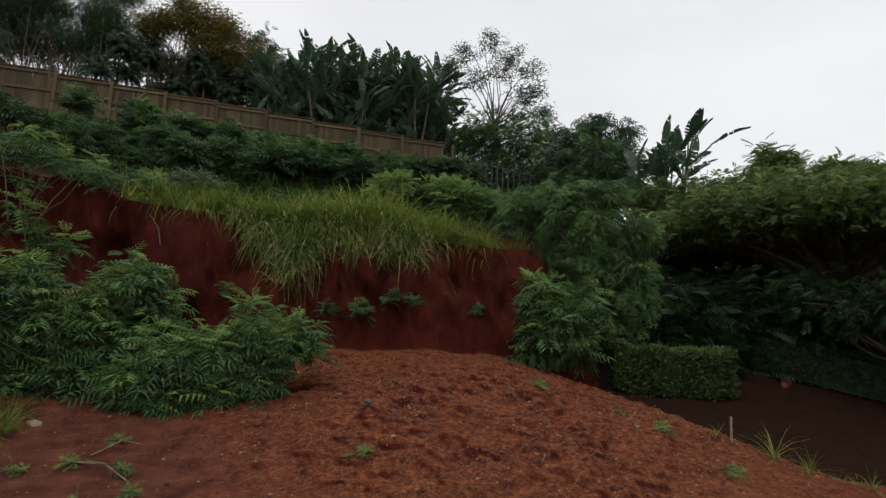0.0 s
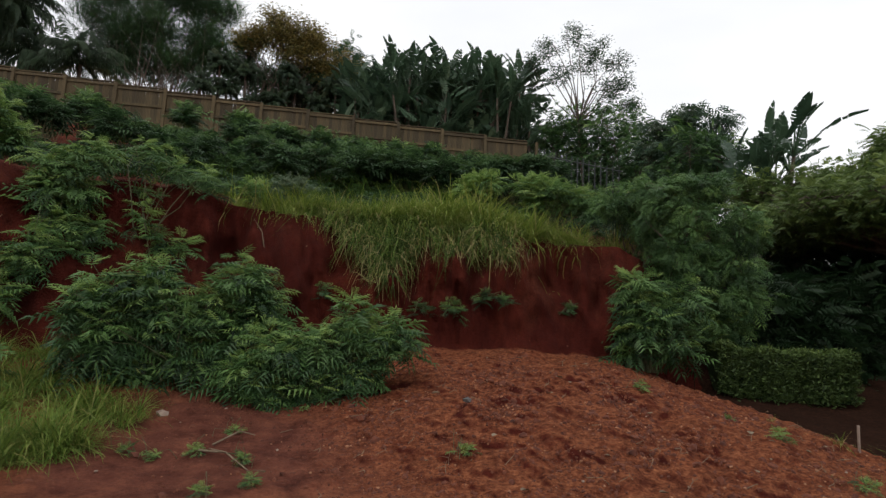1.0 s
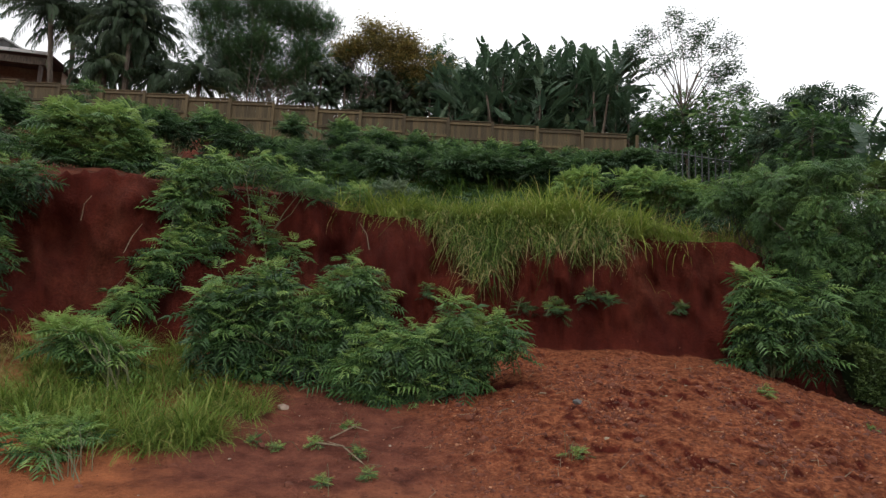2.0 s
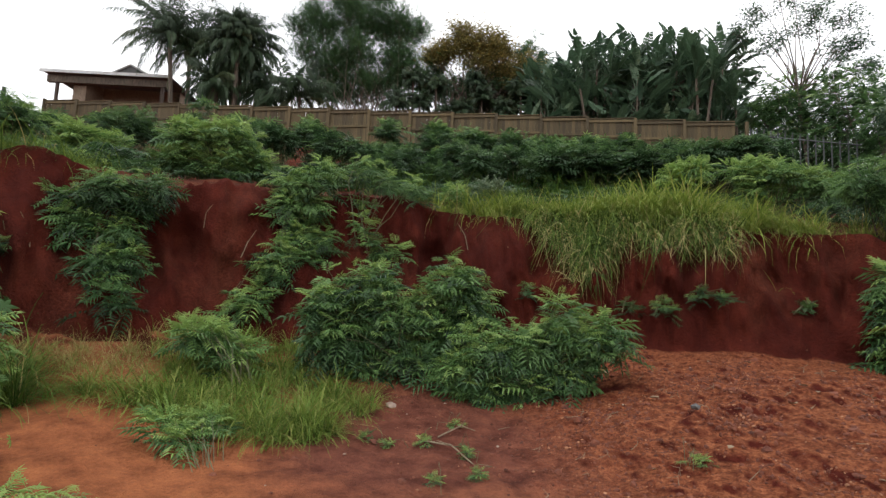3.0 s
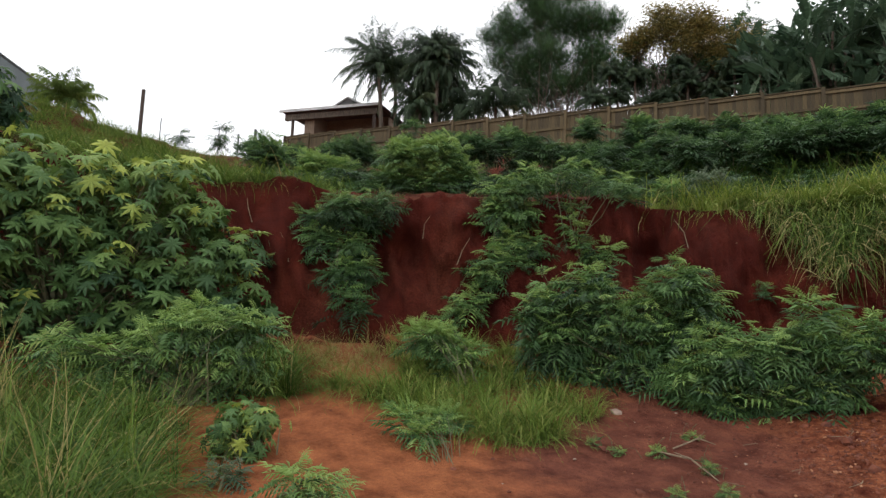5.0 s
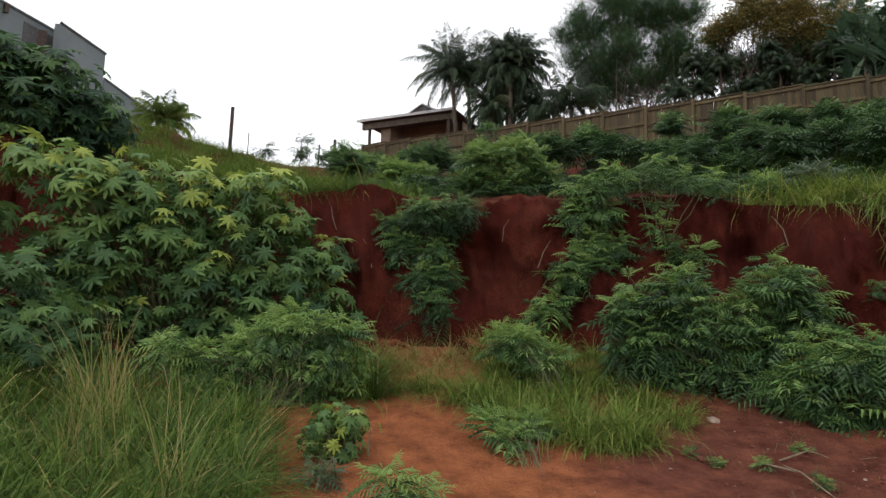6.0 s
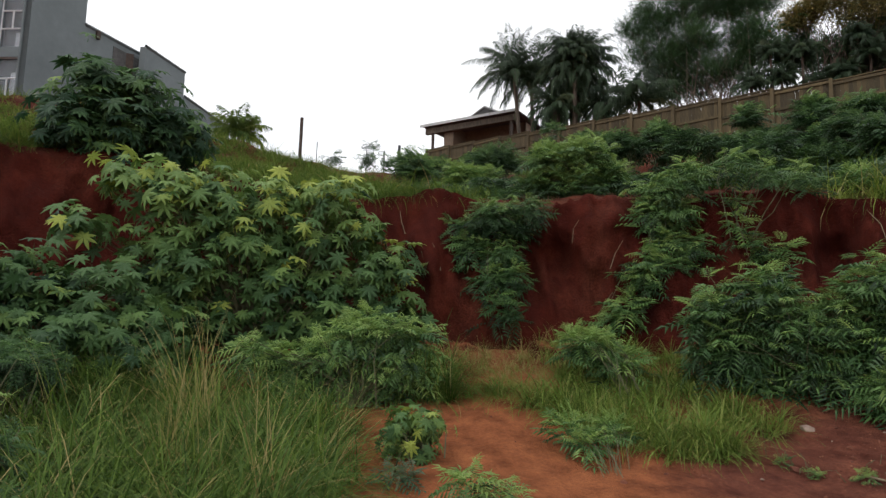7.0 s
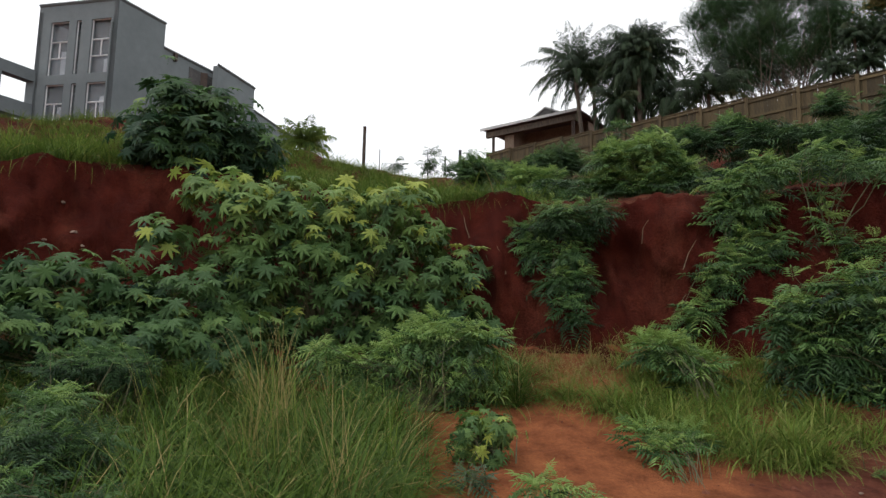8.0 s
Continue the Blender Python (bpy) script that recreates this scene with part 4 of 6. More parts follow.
    for d0, d1 in ((0.0, 0.4), (1.75, 2.2)):
        part("balcony_pier", block(((b0 + w * d0)[:2], (b0 + w * d1)[:2]), f[:2] * 0.45, 8.0, 11.95), PLASTER, top)
    for z0, z1 in ((11.95, 12.5), (10.15, 10.85), (8.6, 9.2)):
        part("balcony_beam", block((b0[:2], (b0 + w * 3.3)[:2]), f[:2] * 0.5, z0, z1), PLASTER, top)
    part("balcony_back", block(((b0 + f * 1.6)[:2], (b0 + w * 3.3 + f * 1.6)[:2]), f[:2] * 0.2, 7.0, 10.9), DARKWOOD, top)
    # white panels added behind some panes, in place of sky brightness seen there
    for x0, z0, z1 in ((0.40, 12.3, 13.0), (2.75, 12.3, 13.5), (0.45, 9.3, 11.2), (2.70, 9.4, 10.8)):
        s = Soup()
        s.quads([q(x0, -.34, z0), q(x0 + .5, -.34, z0), q(x0 + .5, -.34, z1), q(x0, -.34, z1),
                 q(x0, -.36, z0), q(x0 + .5, -.36, z0), q(x0 + .5, -.36, z1), q(x0, -.36, z1)], ((0, 1, 2, 3), (7, 6, 5, 4), (0, 4, 5, 1), (1, 5, 6, 2), (2, 6, 7, 3), (3, 7, 4, 0)))
        part("sky_glow_panel", s, BRIGHT_WHITE, top, "white panel standing for bright sky in the window")


bearings_from(END)
grey_house()


def pole(az, r, z0, z1, rad, name, label):
    s = Soup()
    p = at(az, r)
    s.tube([(p[0], p[1], z0 - 0.6), (p[0] + 0.01, p[1], (z0 + z1) / 2), (p[0] + 0.02, p[1], z1)], rad, rad * 0.9, 8)
    if name == "antenna_mast":
        for k, w in ((0.05, 0.5), (0.35, 0.35), (0.6, 0.25)):
            s.tube([(p[0] - w * .4, p[1] - w * .7, z1 - k), (p[0] + w * .4, p[1] + w * .7, z1 - k)], 0.012, 0.012, 4)
    single(name, s, DARKWOOD if name == "utility_pole" else STEEL, label, "pole", (p[0], p[1], z0))


pole(74.7, 30.0, 8.0, 11.2, 0.09, "utility_pole", "dark timber pole standing on the crest")
pole(73.1, 32.0, 8.2, 10.6, 0.025, "thin_stake", "thin steel stake in the grass on the crest")
pole(68.2, 40.0, 9.5, 12.9, 0.03, "antenna_mast", "thin steel aerial mast behind the crest")
pole(64.9, 36.0, 9.2, 11.9, 0.10, "gate_post", "pale concrete gate post by the veranda house")
pole(66.4, 36.0, 9.2, 11.5, 0.05, "gate_post", "thin steel gate post by the veranda house")


# ---- trees behind the fence ----
bearings_from(MIDDLE)
def strelitzia(base, stems, height, group, low=0.12, label="tall dark green wild banana plant behind the fence"):
    """Giant wild banana: leaning stems that carry fans of torn paddle leaves at many heights."""
    top = thing("wild_banana", label, "tree", base, group)
    for k in range(stems):
        wood = Soup()
        b = np.asarray(base) + rng.normal(size=3) * (0.6, 0.6, 0)
        h = height * (low + (0.62 - low) * (k + rng.random()) / stems)
        t = b + (rng.normal(0, 0.3), rng.normal(0, 0.3), h)
        wood.tube([b - (0, 0, .2), b + (t - b) * 0.5 + rng.normal(size=3) * 0.08, t], 0.07, 0.045, 6)
        fan = rng.random() * np.pi
        leaves = []
        for i in range(9):
            side = (i - 4) / 4.0
            th = math.radians(86 - abs(side) * rng.uniform(36, 85))
            phi = fan + (0 if side > 0 else np.pi) + rng.normal(0, 0.35)
            d = np.array((math.cos(phi) * math.cos(th), math.sin(phi) * math.cos(th), math.sin(th)))
            ln = rng.uniform(0.5, 1.0)
            m = t + d * ln
            leaf = Soup()
            leaf.tube([t, t + d * ln * 0.5, m], 0.03, 0.02, 4, 0.5)
            paddle(leaf, m, phi, th - 0.1, rng.uniform(0.7, 1.1), rng.uniform(0.12, 0.2), rng.normal(0, 0.7), np.clip(rng.normal(0.32 if group else 0.2, 0.2), 0, 1), 0.5)
            leaves.append(leaf)
        stem = part("stem", wood, BARK, top)
        for leaf in leaves:
            q = part("leaf", leaf, PADDLE, top)
            q.parent = stem


def paddle(s, p, phi, th, length, width, roll, tone, torn=0.3):
    """One paddle leaf: halves folded along the midrib, some of it torn to ribbons."""
    r = turn(np.array([phi]), np.array([th]), np.array([roll]))[0]
    n = 8
    v, f = [], []
    for k in range(n):
        u0, u1 = k / n, (k + (rng.uniform(0.74, 0.94) if rng.random() < torn else 1.0)) / n
        for sg in (1, -1):
            i = len(v)
            for u in (u0, u1):
                w = width * math.sin(math.pi * min(1, 0.08 + 0.92 * u)) ** 0.6 if u < 0.99 else 0.02
                x, z = u * length, -0.28 * length * u * u
                v.append((x, 0, z))
                v.append((x + 0.10 * length * (u - 0.2), sg * w, z + 0.35 * w - (0.25 * w if rng.random() < torn else 0)))
            f += [(i, i + 1, i + 3), (i, i + 3, i + 2)] if sg > 0 else [(i, i + 3, i + 1), (i, i + 2, i + 3)]
    s.add(np.array(v) @ r.T + p, f, tone)


for k in range(15):
    az = 0.4 + k * 1.22 + rng.normal(0, 0.25)
    r = 26.0 + rng.uniform(-0.8, 2.2)
    strelitzia(on(az, r), 12, 8.1 + 0.5 * math.sin(k * 1.9) + (0.8 if 1 < k < 8 else 0) - (0.9 if k > 11 else 0), "wild bananas behind the fence")

for az, e, rh in ((1.5, 18.6, 1.4), (5.0, 19.4, 1.5), (8.5, 19.2, 1.5), (12.0, 19.6, 1.5), (15.5, 19.8, 1.5), (19.0, 20.0, 1.4), (23.0, 19.4, 1.1)):
    c = el(az, 29.5, e)
    tree("garden_thicket", "dark evergreen thicket behind the wild bananas", on(az, 29.5), [(c, rh, 1.3), (c + (0, 0, 1.7), rh * 0.9, 1.0), (c - (0, 0, 1.6), rh, 1.0)], SPRAY, DEEP, 60, 7, 0.45, 0.22, 0.06, 3, 0.3, "thickets behind the fence", 0.3)
bearings_from(START)
strelitzia(at(-20.6, 18.5, 4.6), 6, 3.5, "", 0.3, "wild banana plant with ragged leaves beyond the bank")


def palm(name, label, base, crown, fronds, length, skirt=0.0, trunk=0.14, group="", leaflet=0.72, mat=FROND):
    top = thing(name, label, "palm", base, group)
    wood = Soup()
    base, crown = np.asarray(base, float), np.asarray(crown, float)
    if np.linalg.norm(crown - base) > 0.3:
        wood.tube([base - (0, 0, .2), base + (crown - base) * 0.4 + (0.06, 0, 0), crown], trunk, trunk * 0.8, 8)
    tv, tf = simple(0.026, 0.4)
    for k in range(fronds):
        phi = k * 2.399 + rng.normal(0, 0.2)
        th = math.radians(82 - (105 + skirt) * ((k + 0.5) / fronds) + rng.normal(0, 6))
        ln = length * rng.uniform(0.8, 1.1)
        n = 54
        u = np.linspace(0, 1, n)
        bend = np.clip(th - (1.1 if skirt < 30 else 1.5) * u ** 1.5, -1.5, 1.6)
        step = ln / (n - 1)
        x = np.concatenate(([0], np.cumsum(np.cos(bend[:-1]) * step)))
        z = np.concatenate(([0], np.cumsum(np.sin(bend[:-1]) * step)))
        pts = crown + np.stack((x * math.cos(phi), x * math.sin(phi), z), -1)
        leaves = Soup()
        leaves.tube(pts[::6], 0.03, 0.008, 3)
        lp = np.repeat(pts[4:], 2, 0)
        m = len(lp)
        sg = np.tile((1, -1), m // 2)
        ph = phi + sg * (1.15 - 0.5 * np.repeat(u[4:], 2)) + rng.normal(0, 0.12, m)
        rot = turn(ph, np.repeat(bend[4:], 2) * 0.5 - 0.35 + rng.normal(0, 0.15, m), np.zeros(m))
        size = leaflet * np.sin(np.pi * (0.15 + 0.8 * np.repeat(u[4:], 2))) ** 0.6 * rng.uniform(0.8, 1.15, m)
        leaves.stamp(tv, tf, lp, rot, size, np.clip(np.full(m, 0.4 + rng.normal(0, 0.15)) + (0.3 if k > fronds * 0.85 and skirt else 0), 0, 1))
        part("frond", leaves, mat, top)
    part("trunk", wood, BARK, top)


bearings_from(MIDDLE)
palm("slim_palm", "slim palm with arching dark fronds beside the house", on(53.0, 34), el(54.1, 34, 23.4), 46, 3.1, 0, leaflet=0.55)
palm("slim_palm", "slim palm with arching dark fronds beside the house", on(51.9, 35), el(52.3, 35, 22.6), 40, 2.8, 6, leaflet=0.52)
palm("bushy_palm", "stout palm with a dense skirt of hanging fronds", on(48.0, 31.5), el(48.0, 31.5, 23.4), 110, 2.7, 40, 0.34, leaflet=0.6)
palm("bushy_palm", "low dense palm with hanging fronds behind the fence", on(50.0, 31), el(49.9, 31, 20.0), 44, 1.9, 50, 0.3, leaflet=0.5)
palm("bushy_palm", "low dense palm with hanging fronds behind the fence", on(45.2, 31), el(45.4, 31, 20.0), 34, 2.0, 40, 0.3, leaflet=0.5)
palm("spiky_yucca", "tall stiff-leaved rosette above the stout palm", on(48.2, 30.5), el(48.0, 30.5, 25.0), 60, 1.35, 10, 0.12, "", 0.4)
palm("small_palm", "young palm with thin fronds behind the fence", on(42.0, 29), el(41.9, 29, 20.0), 18, 2.2, -20, 0.1)
palm("spiky_yucca", "dark spiky rosette plant behind the fence", on(32.2, 27), el(32.2, 27, 20.4), 30, 1.0, 0, 0.09, "", 0.3)
palm("spiky_yucca", "dark spiky rosette plant behind the fence", on(27.0, 27), el(27.0, 27, 19.8), 26, 0.8, 0, 0.09, "", 0.25)
bearings_from(END)
palm("garden_palm", "yellow-green garden palm beside the grey house", on(80.5, 36), el(80.5, 36, 16.0), 26, 2.0, -10, 0.12, "", 0.6, LIME)

bearings_from(MIDDLE)
tree("fine_leaved_tree", "large dark fine-leaved tree behind the fence", on(36.2, 30),
     boughs(((36.4, 27.4, 30, 1.65, 1.16), (40.3, 26.2, 30, 0.99, 0.88), (32.7, 26.9, 30, 1.22, 1.11), (41.3, 24.0, 30, 0.89, 0.67), (37.4, 24.0, 30, 1.68, 1.18), (32.1, 24.2, 30, 1.18, 1.01), (39.5, 22.1, 30, 1.13, 0.85), (35.5, 21.4, 30, 1.31, 0.86), (32.9, 22.0, 30, 1.03, 0.86), (38.3, 29.4, 30, 1.24, 0.76), (34.7, 30.1, 30, 1.25, 0.76), (30.3, 26.9, 30, 0.61, 0.67), (42.5, 26.1, 30, 0.49, 0.38), (38.3, 20.4, 30, 0.86, 0.46), (41.1, 27.7, 30, 0.54, 0.49))),
     SPRIG, DEEP, 105, 20, 0.50, 0.26, 0.06, 8, 0.2, tone=0.4, lift=0.75, by_size=True)
tree("brown_leaved_tree", "tree with a broad brown-leaved crown on thin stems", on(24.8, 28),
     [(el(a, 28, e), w * 1.15, h * 1.2) for a, e, w, h in ((25.8, 27.0, 0.8, 0.5), (23.4, 26.6, 0.9, 0.5), (27.3, 25.6, 0.7, 0.4), (21.6, 25.9, 0.7, 0.4), (25.0, 25.8, 0.9, 0.35), (22.6, 25.4, 0.8, 0.35),
      (19.0, 24.0, 0.8, 0.5), (20.2, 22.8, 0.5, 0.35), (28.4, 25.0, 0.5, 0.3), (24.2, 24.4, 0.9, 0.4), (21.4, 24.0, 0.7, 0.4))],
     OVAL, BROWN, 56, 50, 0.13, 0.22, 0.06, 5, 0.4, tone=0.5)
tree("thin_stemmed_tree", "thin-stemmed dark tree behind the fence", on(28.6, 27),
     [(el(28.8, 29, 23.0), 1.0, 1.2), (el(26.0, 29, 21.6), 1.1, 0.9)], PIN4, DEEP, 60, 7, 0.36, 0.16, 0.05, 6, 0.3)
tree("thin_stemmed_tree", "thin-stemmed dark tree behind the fence", on(21.5, 27),
     [(el(21.5, 29, 22.0), 1.5, 1.0), (el(18.4, 29, 24.0), 1.1, 1.6)], PIN4, DEEP, 80, 7, 0.36, 0.16, 0.05, 7, 0.3)
for az, e, ln in ((29.8, 20.6, .8), (28.2, 22.4, .7), (25.2, 20.2, .7), (23.4, 21.4, .8), (21.0, 20.4, .7), (19.4, 22.2, .8), (30.6, 22.8, .7), (24.2, 22.9, .6), (17.6, 20.6, .7)):
    palm("spiky_yucca", "dark spiky rosette plant on a thin stem behind the fence", on(az, 27), el(az, 27, e), 26, ln, 0, 0.06, "spiky plants behind the fence", 0.32)
bearings_from(START)
tree("sparse_tree", "sparse open-branched tree with thin foliage", on(-4.5, 25.5),
     [(el(a, 25.5, e), w, w * 0.75) for a, e, w in ((-3.8, 27.4, 0.8), (-1.2, 26.4, 0.7), (0.2, 25.4, 0.5), (-6.0, 26.2, 0.8), (-8.0, 25.0, 0.7), (-8.6, 23.2, 0.6), (-4.8, 25.0, 0.8), (-2.4, 24.4, 0.6), (-7.0, 22.6, 0.7), (-9.4, 21.2, 0.6))],
     OVAL, GREY, 17, 46, 0.115, 0.15, 0.08, 2, 0.6, tone=0.5, limbs=2)
for az, r, e, rh, rz in ((-2.6, 26.0, 18.2, 1.0, 1.5), (-5.4, 26.0, 18.6, 1.6, 1.7), (-8.2, 25.0, 18.2, 1.7, 1.8), (-11.0, 23, 16.2, 1.5, 1.6), (-15.0, 21.0, 15.2, 1.5, 1.5)):
    c = el(az, r, e)
    tree("garden_tree", "leafy green tree at the end of the fence", on(az, r), [(c, rh, rz), (c - (0, 0, 1.4), rh * 1.1, rz), (c - (0, 0, 3.0), rh * 1.1, rz)], SPRAY, GREEN, 85, 12, 0.25, 0.18, 0.08, 2, 0.3,
         "trees at the end of the fence", 0.42)
for az, r, e in ((-12.2, 22.0, 18.7), (-14.2, 22, 19.6), (-15.3, 22, 19.6), (-17.6, 22, 19.2), (-16.4, 21.5, 17.4), (-13.2, 21.5, 16.8)):
    c = el(az, r, e)
    tree("thin_tree", "thin tree with a loose grey-green crown", on(az, r), [(c, 0.42, 0.22), (c - (0.3, 0, 0.8), 0.5, 0.3), (c - (-0.2, 0, 1.6), 0.5, 0.4)], PIN4, GREY, 11, 6, 0.42, 0.12, 0.035, 1, 0.6,
         "thin trees beyond the bank", 0.5)

# ---- the dark thicket on the right ----
tree("spreading_tree", "spreading olive-green tree with flat layered foliage over the hedge", on(-33, 17.5),
     [(el(a, r, e), w, h) for a, r, e, w, h in ((-20, 17.5, 12.2, 0.8, 0.5), (-23, 17.5, 12.4, 0.9, 0.6), (-27, 17, 12.4, 1.0, 0.55), (-31, 17, 12.8, 1.0, 0.6), (-35, 17, 12.2, 1.0, 0.5), (-39, 17, 12.2, 1.4, 0.4),
      (-22, 16.5, 9.4, 1.2, 0.4), (-26, 16, 9.8, 1.3, 0.4), (-30.5, 16, 9.4, 1.4, 0.4), (-35, 15.5, 9.6, 1.4, 0.4), (-40, 15, 9.6, 1.5, 0.45), (-24, 18, 10.5, 1.6, 0.6), (-30, 18.5, 10.5, 1.8, 0.6), (-36, 18.5, 10.5, 1.8, 0.6),
      # outer boughs, largely out of view, added to block light from the thicket
      (-46, 15, 9.6, 2.2, 1.0), (-53, 13, 11.0, 2.4, 1.0))]
     # nearer row of boughs added to shade the hedge below
     + [(el(-25 - 3.5 * k, 14.6 - 0.22 * k, 11.0 + 0.2 * (k % 3)), 1.1, 0.45) for k in range(7)],
     SPRAY, OLIVE, 80, 18, 0.17, 0.18, 0.20, 1, 0.5, tone=0.5, lift=0.1)
# tone below zero: the deep shade of the thicket is put into leaf colour
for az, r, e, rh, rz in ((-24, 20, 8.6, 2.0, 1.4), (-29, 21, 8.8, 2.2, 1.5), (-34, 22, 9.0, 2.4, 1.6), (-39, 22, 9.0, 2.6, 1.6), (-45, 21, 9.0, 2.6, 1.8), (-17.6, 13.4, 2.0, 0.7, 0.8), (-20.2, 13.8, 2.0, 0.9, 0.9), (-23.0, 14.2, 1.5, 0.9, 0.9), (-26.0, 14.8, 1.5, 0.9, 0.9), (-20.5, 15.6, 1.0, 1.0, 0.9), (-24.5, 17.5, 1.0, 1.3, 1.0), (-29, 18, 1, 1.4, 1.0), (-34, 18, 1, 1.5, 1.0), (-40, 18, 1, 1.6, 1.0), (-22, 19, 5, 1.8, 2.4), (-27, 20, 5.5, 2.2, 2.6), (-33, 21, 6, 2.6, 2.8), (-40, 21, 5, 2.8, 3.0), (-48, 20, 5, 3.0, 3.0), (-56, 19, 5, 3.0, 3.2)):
    tree("thicket_tree", "dense evergreen tree with leaves darkened for the shade of the thicket", on(az, r), [(el(az, r, e), rh, rz), (el(az, r, e - 5), rh * 1.1, 1.4)], SPRAY, DEEP, 70, 11, 0.38, 0.22,
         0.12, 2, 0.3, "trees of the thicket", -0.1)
# dark leaves here stand for shade that does not fall on these branches
tree("shade_tree", "drooping branches above the low hedge, leaves darkened for shade", on(-41, 14.5), [(el(a, r, e), w, h) for a, r, e, w, h in
     ((-31.5, 14.2, 4.6, 0.6, 0.3), (-33.5, 14.0, 3.2, 0.7, 0.3), (-36.5, 13.8, 2.2, 0.8, 0.3), (-38.5, 13.6, 4.4, 0.8, 0.4), (-41, 13.6, 2.6, 1.0, 0.4), (-45, 13.6, 4.0, 1.3, 0.6))],
     SPRAY, DEEP, 30, 10, 0.20, 0.18, 0.07, 2, 0.5, tone=0.35, lift=-0.2)
for az, r, e, rh, rz in ((-30.2, 24, 14.9, 0.75, 0.75), (-26.5, 24, 12.6, 1.2, 0.6), (-34.8, 24, 13.9, 0.5, 0.35), (-36.8, 24, 13.3, 0.4, 0.25), (-33.0, 24, 12.9, 0.7, 0.5), (-41, 24, 12, 1.6, 0.8)):
    c = el(az, r, e)
    tree("distant_tree", "round green tree top beyond the thicket", on(az, r), [(c, rh, rz)], SPRAY, OLIVE, 60, 9, 0.40, 0.15, 0.08, 1, 0.6, "trees beyond the thicket", 0.5)


def hedge(name, label, az0, r0, az1, r1, height, depth, mat, n, tone):
    a, b = at(az0, r0), at(az1, r1)
    u = (b - a) / np.linalg.norm(b - a)
    w = np.array((-u[1], u[0], 0))

    def foot(k):
        p = a + (b - a) * k
        p[2] = ground_z(p[0], p[1])
        return p
    top = thing(name, label, "hedge", foot(0.5))
    s, wood, core = Soup(), Soup(), Soup()
    k = rng.random(n)
    p = np.array([foot(q) for q in k])
    side = rng.choice(4, n, p=(0.38, 0.32, 0.15, 0.15))
    lat = (1 + 0.10 * np.sin(k * 17 + 1.0)) * np.where(side == 0, -depth / 2, np.where(side == 2, depth / 2, rng.uniform(-.5, .5, n) * depth)) + rng.normal(0, 0.04, n)
    hh = np.where(side == 1, height * (1 + 0.05 * np.sin(k * 21) - 0.25 * np.clip(np.abs(k - 0.5) * 16 - 7.2, 0, 1) ** 2), rng.uniform(0.02, 1, n) * height) + rng.normal(0, 0.035, n)
    p = p + w * lat[:, None] + np.stack((0 * hh, 0 * hh, hh), -1)
    rot = turn(rng.random(n) * 6.28, rng.normal(0.3, 0.5, n), rng.normal(0, 0.5, n))
    s.stamp(OVAL[0], OVAL[1], p, rot, rng.uniform(0.05, 0.10, n), np.clip(tone + rng.normal(0, .18, n) + 0.25 * (side == 1), 0, 1))
    for i in range(60):
        q = foot(rng.random()) + w * rng.uniform(-.4, .4) * depth
        wood.tube([q - (0, 0, .05), q + (rng.normal(0, .08), rng.normal(0, .08), height * 0.85)], 0.014, 0.006, 3)
    # solid core sheet at the darkest leaf tone: shade inside the hedge as colour
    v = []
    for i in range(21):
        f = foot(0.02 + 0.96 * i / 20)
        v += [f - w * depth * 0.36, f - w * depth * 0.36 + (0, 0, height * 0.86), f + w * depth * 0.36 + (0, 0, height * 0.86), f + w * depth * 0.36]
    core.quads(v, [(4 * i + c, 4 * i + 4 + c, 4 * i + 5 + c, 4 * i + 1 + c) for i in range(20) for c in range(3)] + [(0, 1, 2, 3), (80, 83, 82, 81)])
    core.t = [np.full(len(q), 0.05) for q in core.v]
    part("branchwork", wood, STEM, top)
    part("dark_shade_core", core, DEEP, top)
    part("foliage", s, mat, top, kind="stuff")


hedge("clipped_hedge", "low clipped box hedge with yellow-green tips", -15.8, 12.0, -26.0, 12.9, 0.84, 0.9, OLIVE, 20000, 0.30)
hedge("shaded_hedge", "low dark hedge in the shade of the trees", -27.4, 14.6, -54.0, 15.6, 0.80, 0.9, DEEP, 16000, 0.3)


def ground_shade():
    """A near-black sheet that stands for the shade under the trees, behind the mound's rim."""
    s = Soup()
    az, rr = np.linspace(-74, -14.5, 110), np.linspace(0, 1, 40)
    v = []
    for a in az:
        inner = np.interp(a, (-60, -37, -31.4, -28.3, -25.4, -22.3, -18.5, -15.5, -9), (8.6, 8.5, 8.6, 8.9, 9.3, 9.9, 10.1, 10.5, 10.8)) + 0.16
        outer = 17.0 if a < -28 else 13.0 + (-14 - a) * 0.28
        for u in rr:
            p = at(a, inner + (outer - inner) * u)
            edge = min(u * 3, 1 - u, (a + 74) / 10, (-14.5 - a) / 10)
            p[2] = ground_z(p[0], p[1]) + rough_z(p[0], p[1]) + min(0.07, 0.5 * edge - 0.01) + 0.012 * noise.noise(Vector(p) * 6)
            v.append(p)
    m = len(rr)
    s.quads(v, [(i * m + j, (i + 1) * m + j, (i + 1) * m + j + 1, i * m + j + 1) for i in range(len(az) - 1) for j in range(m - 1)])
    ob = part("ground_shade_sheet", s, GROUND_SHADE, None, "near-black sheet standing for the shade on the ground under the trees", True)
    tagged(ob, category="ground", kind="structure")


ground_shade()

def spot(az, r, s, w=1.0, depth=None):
    p = at(az, r)
    return (p[0], p[1], s, depth or s, w)


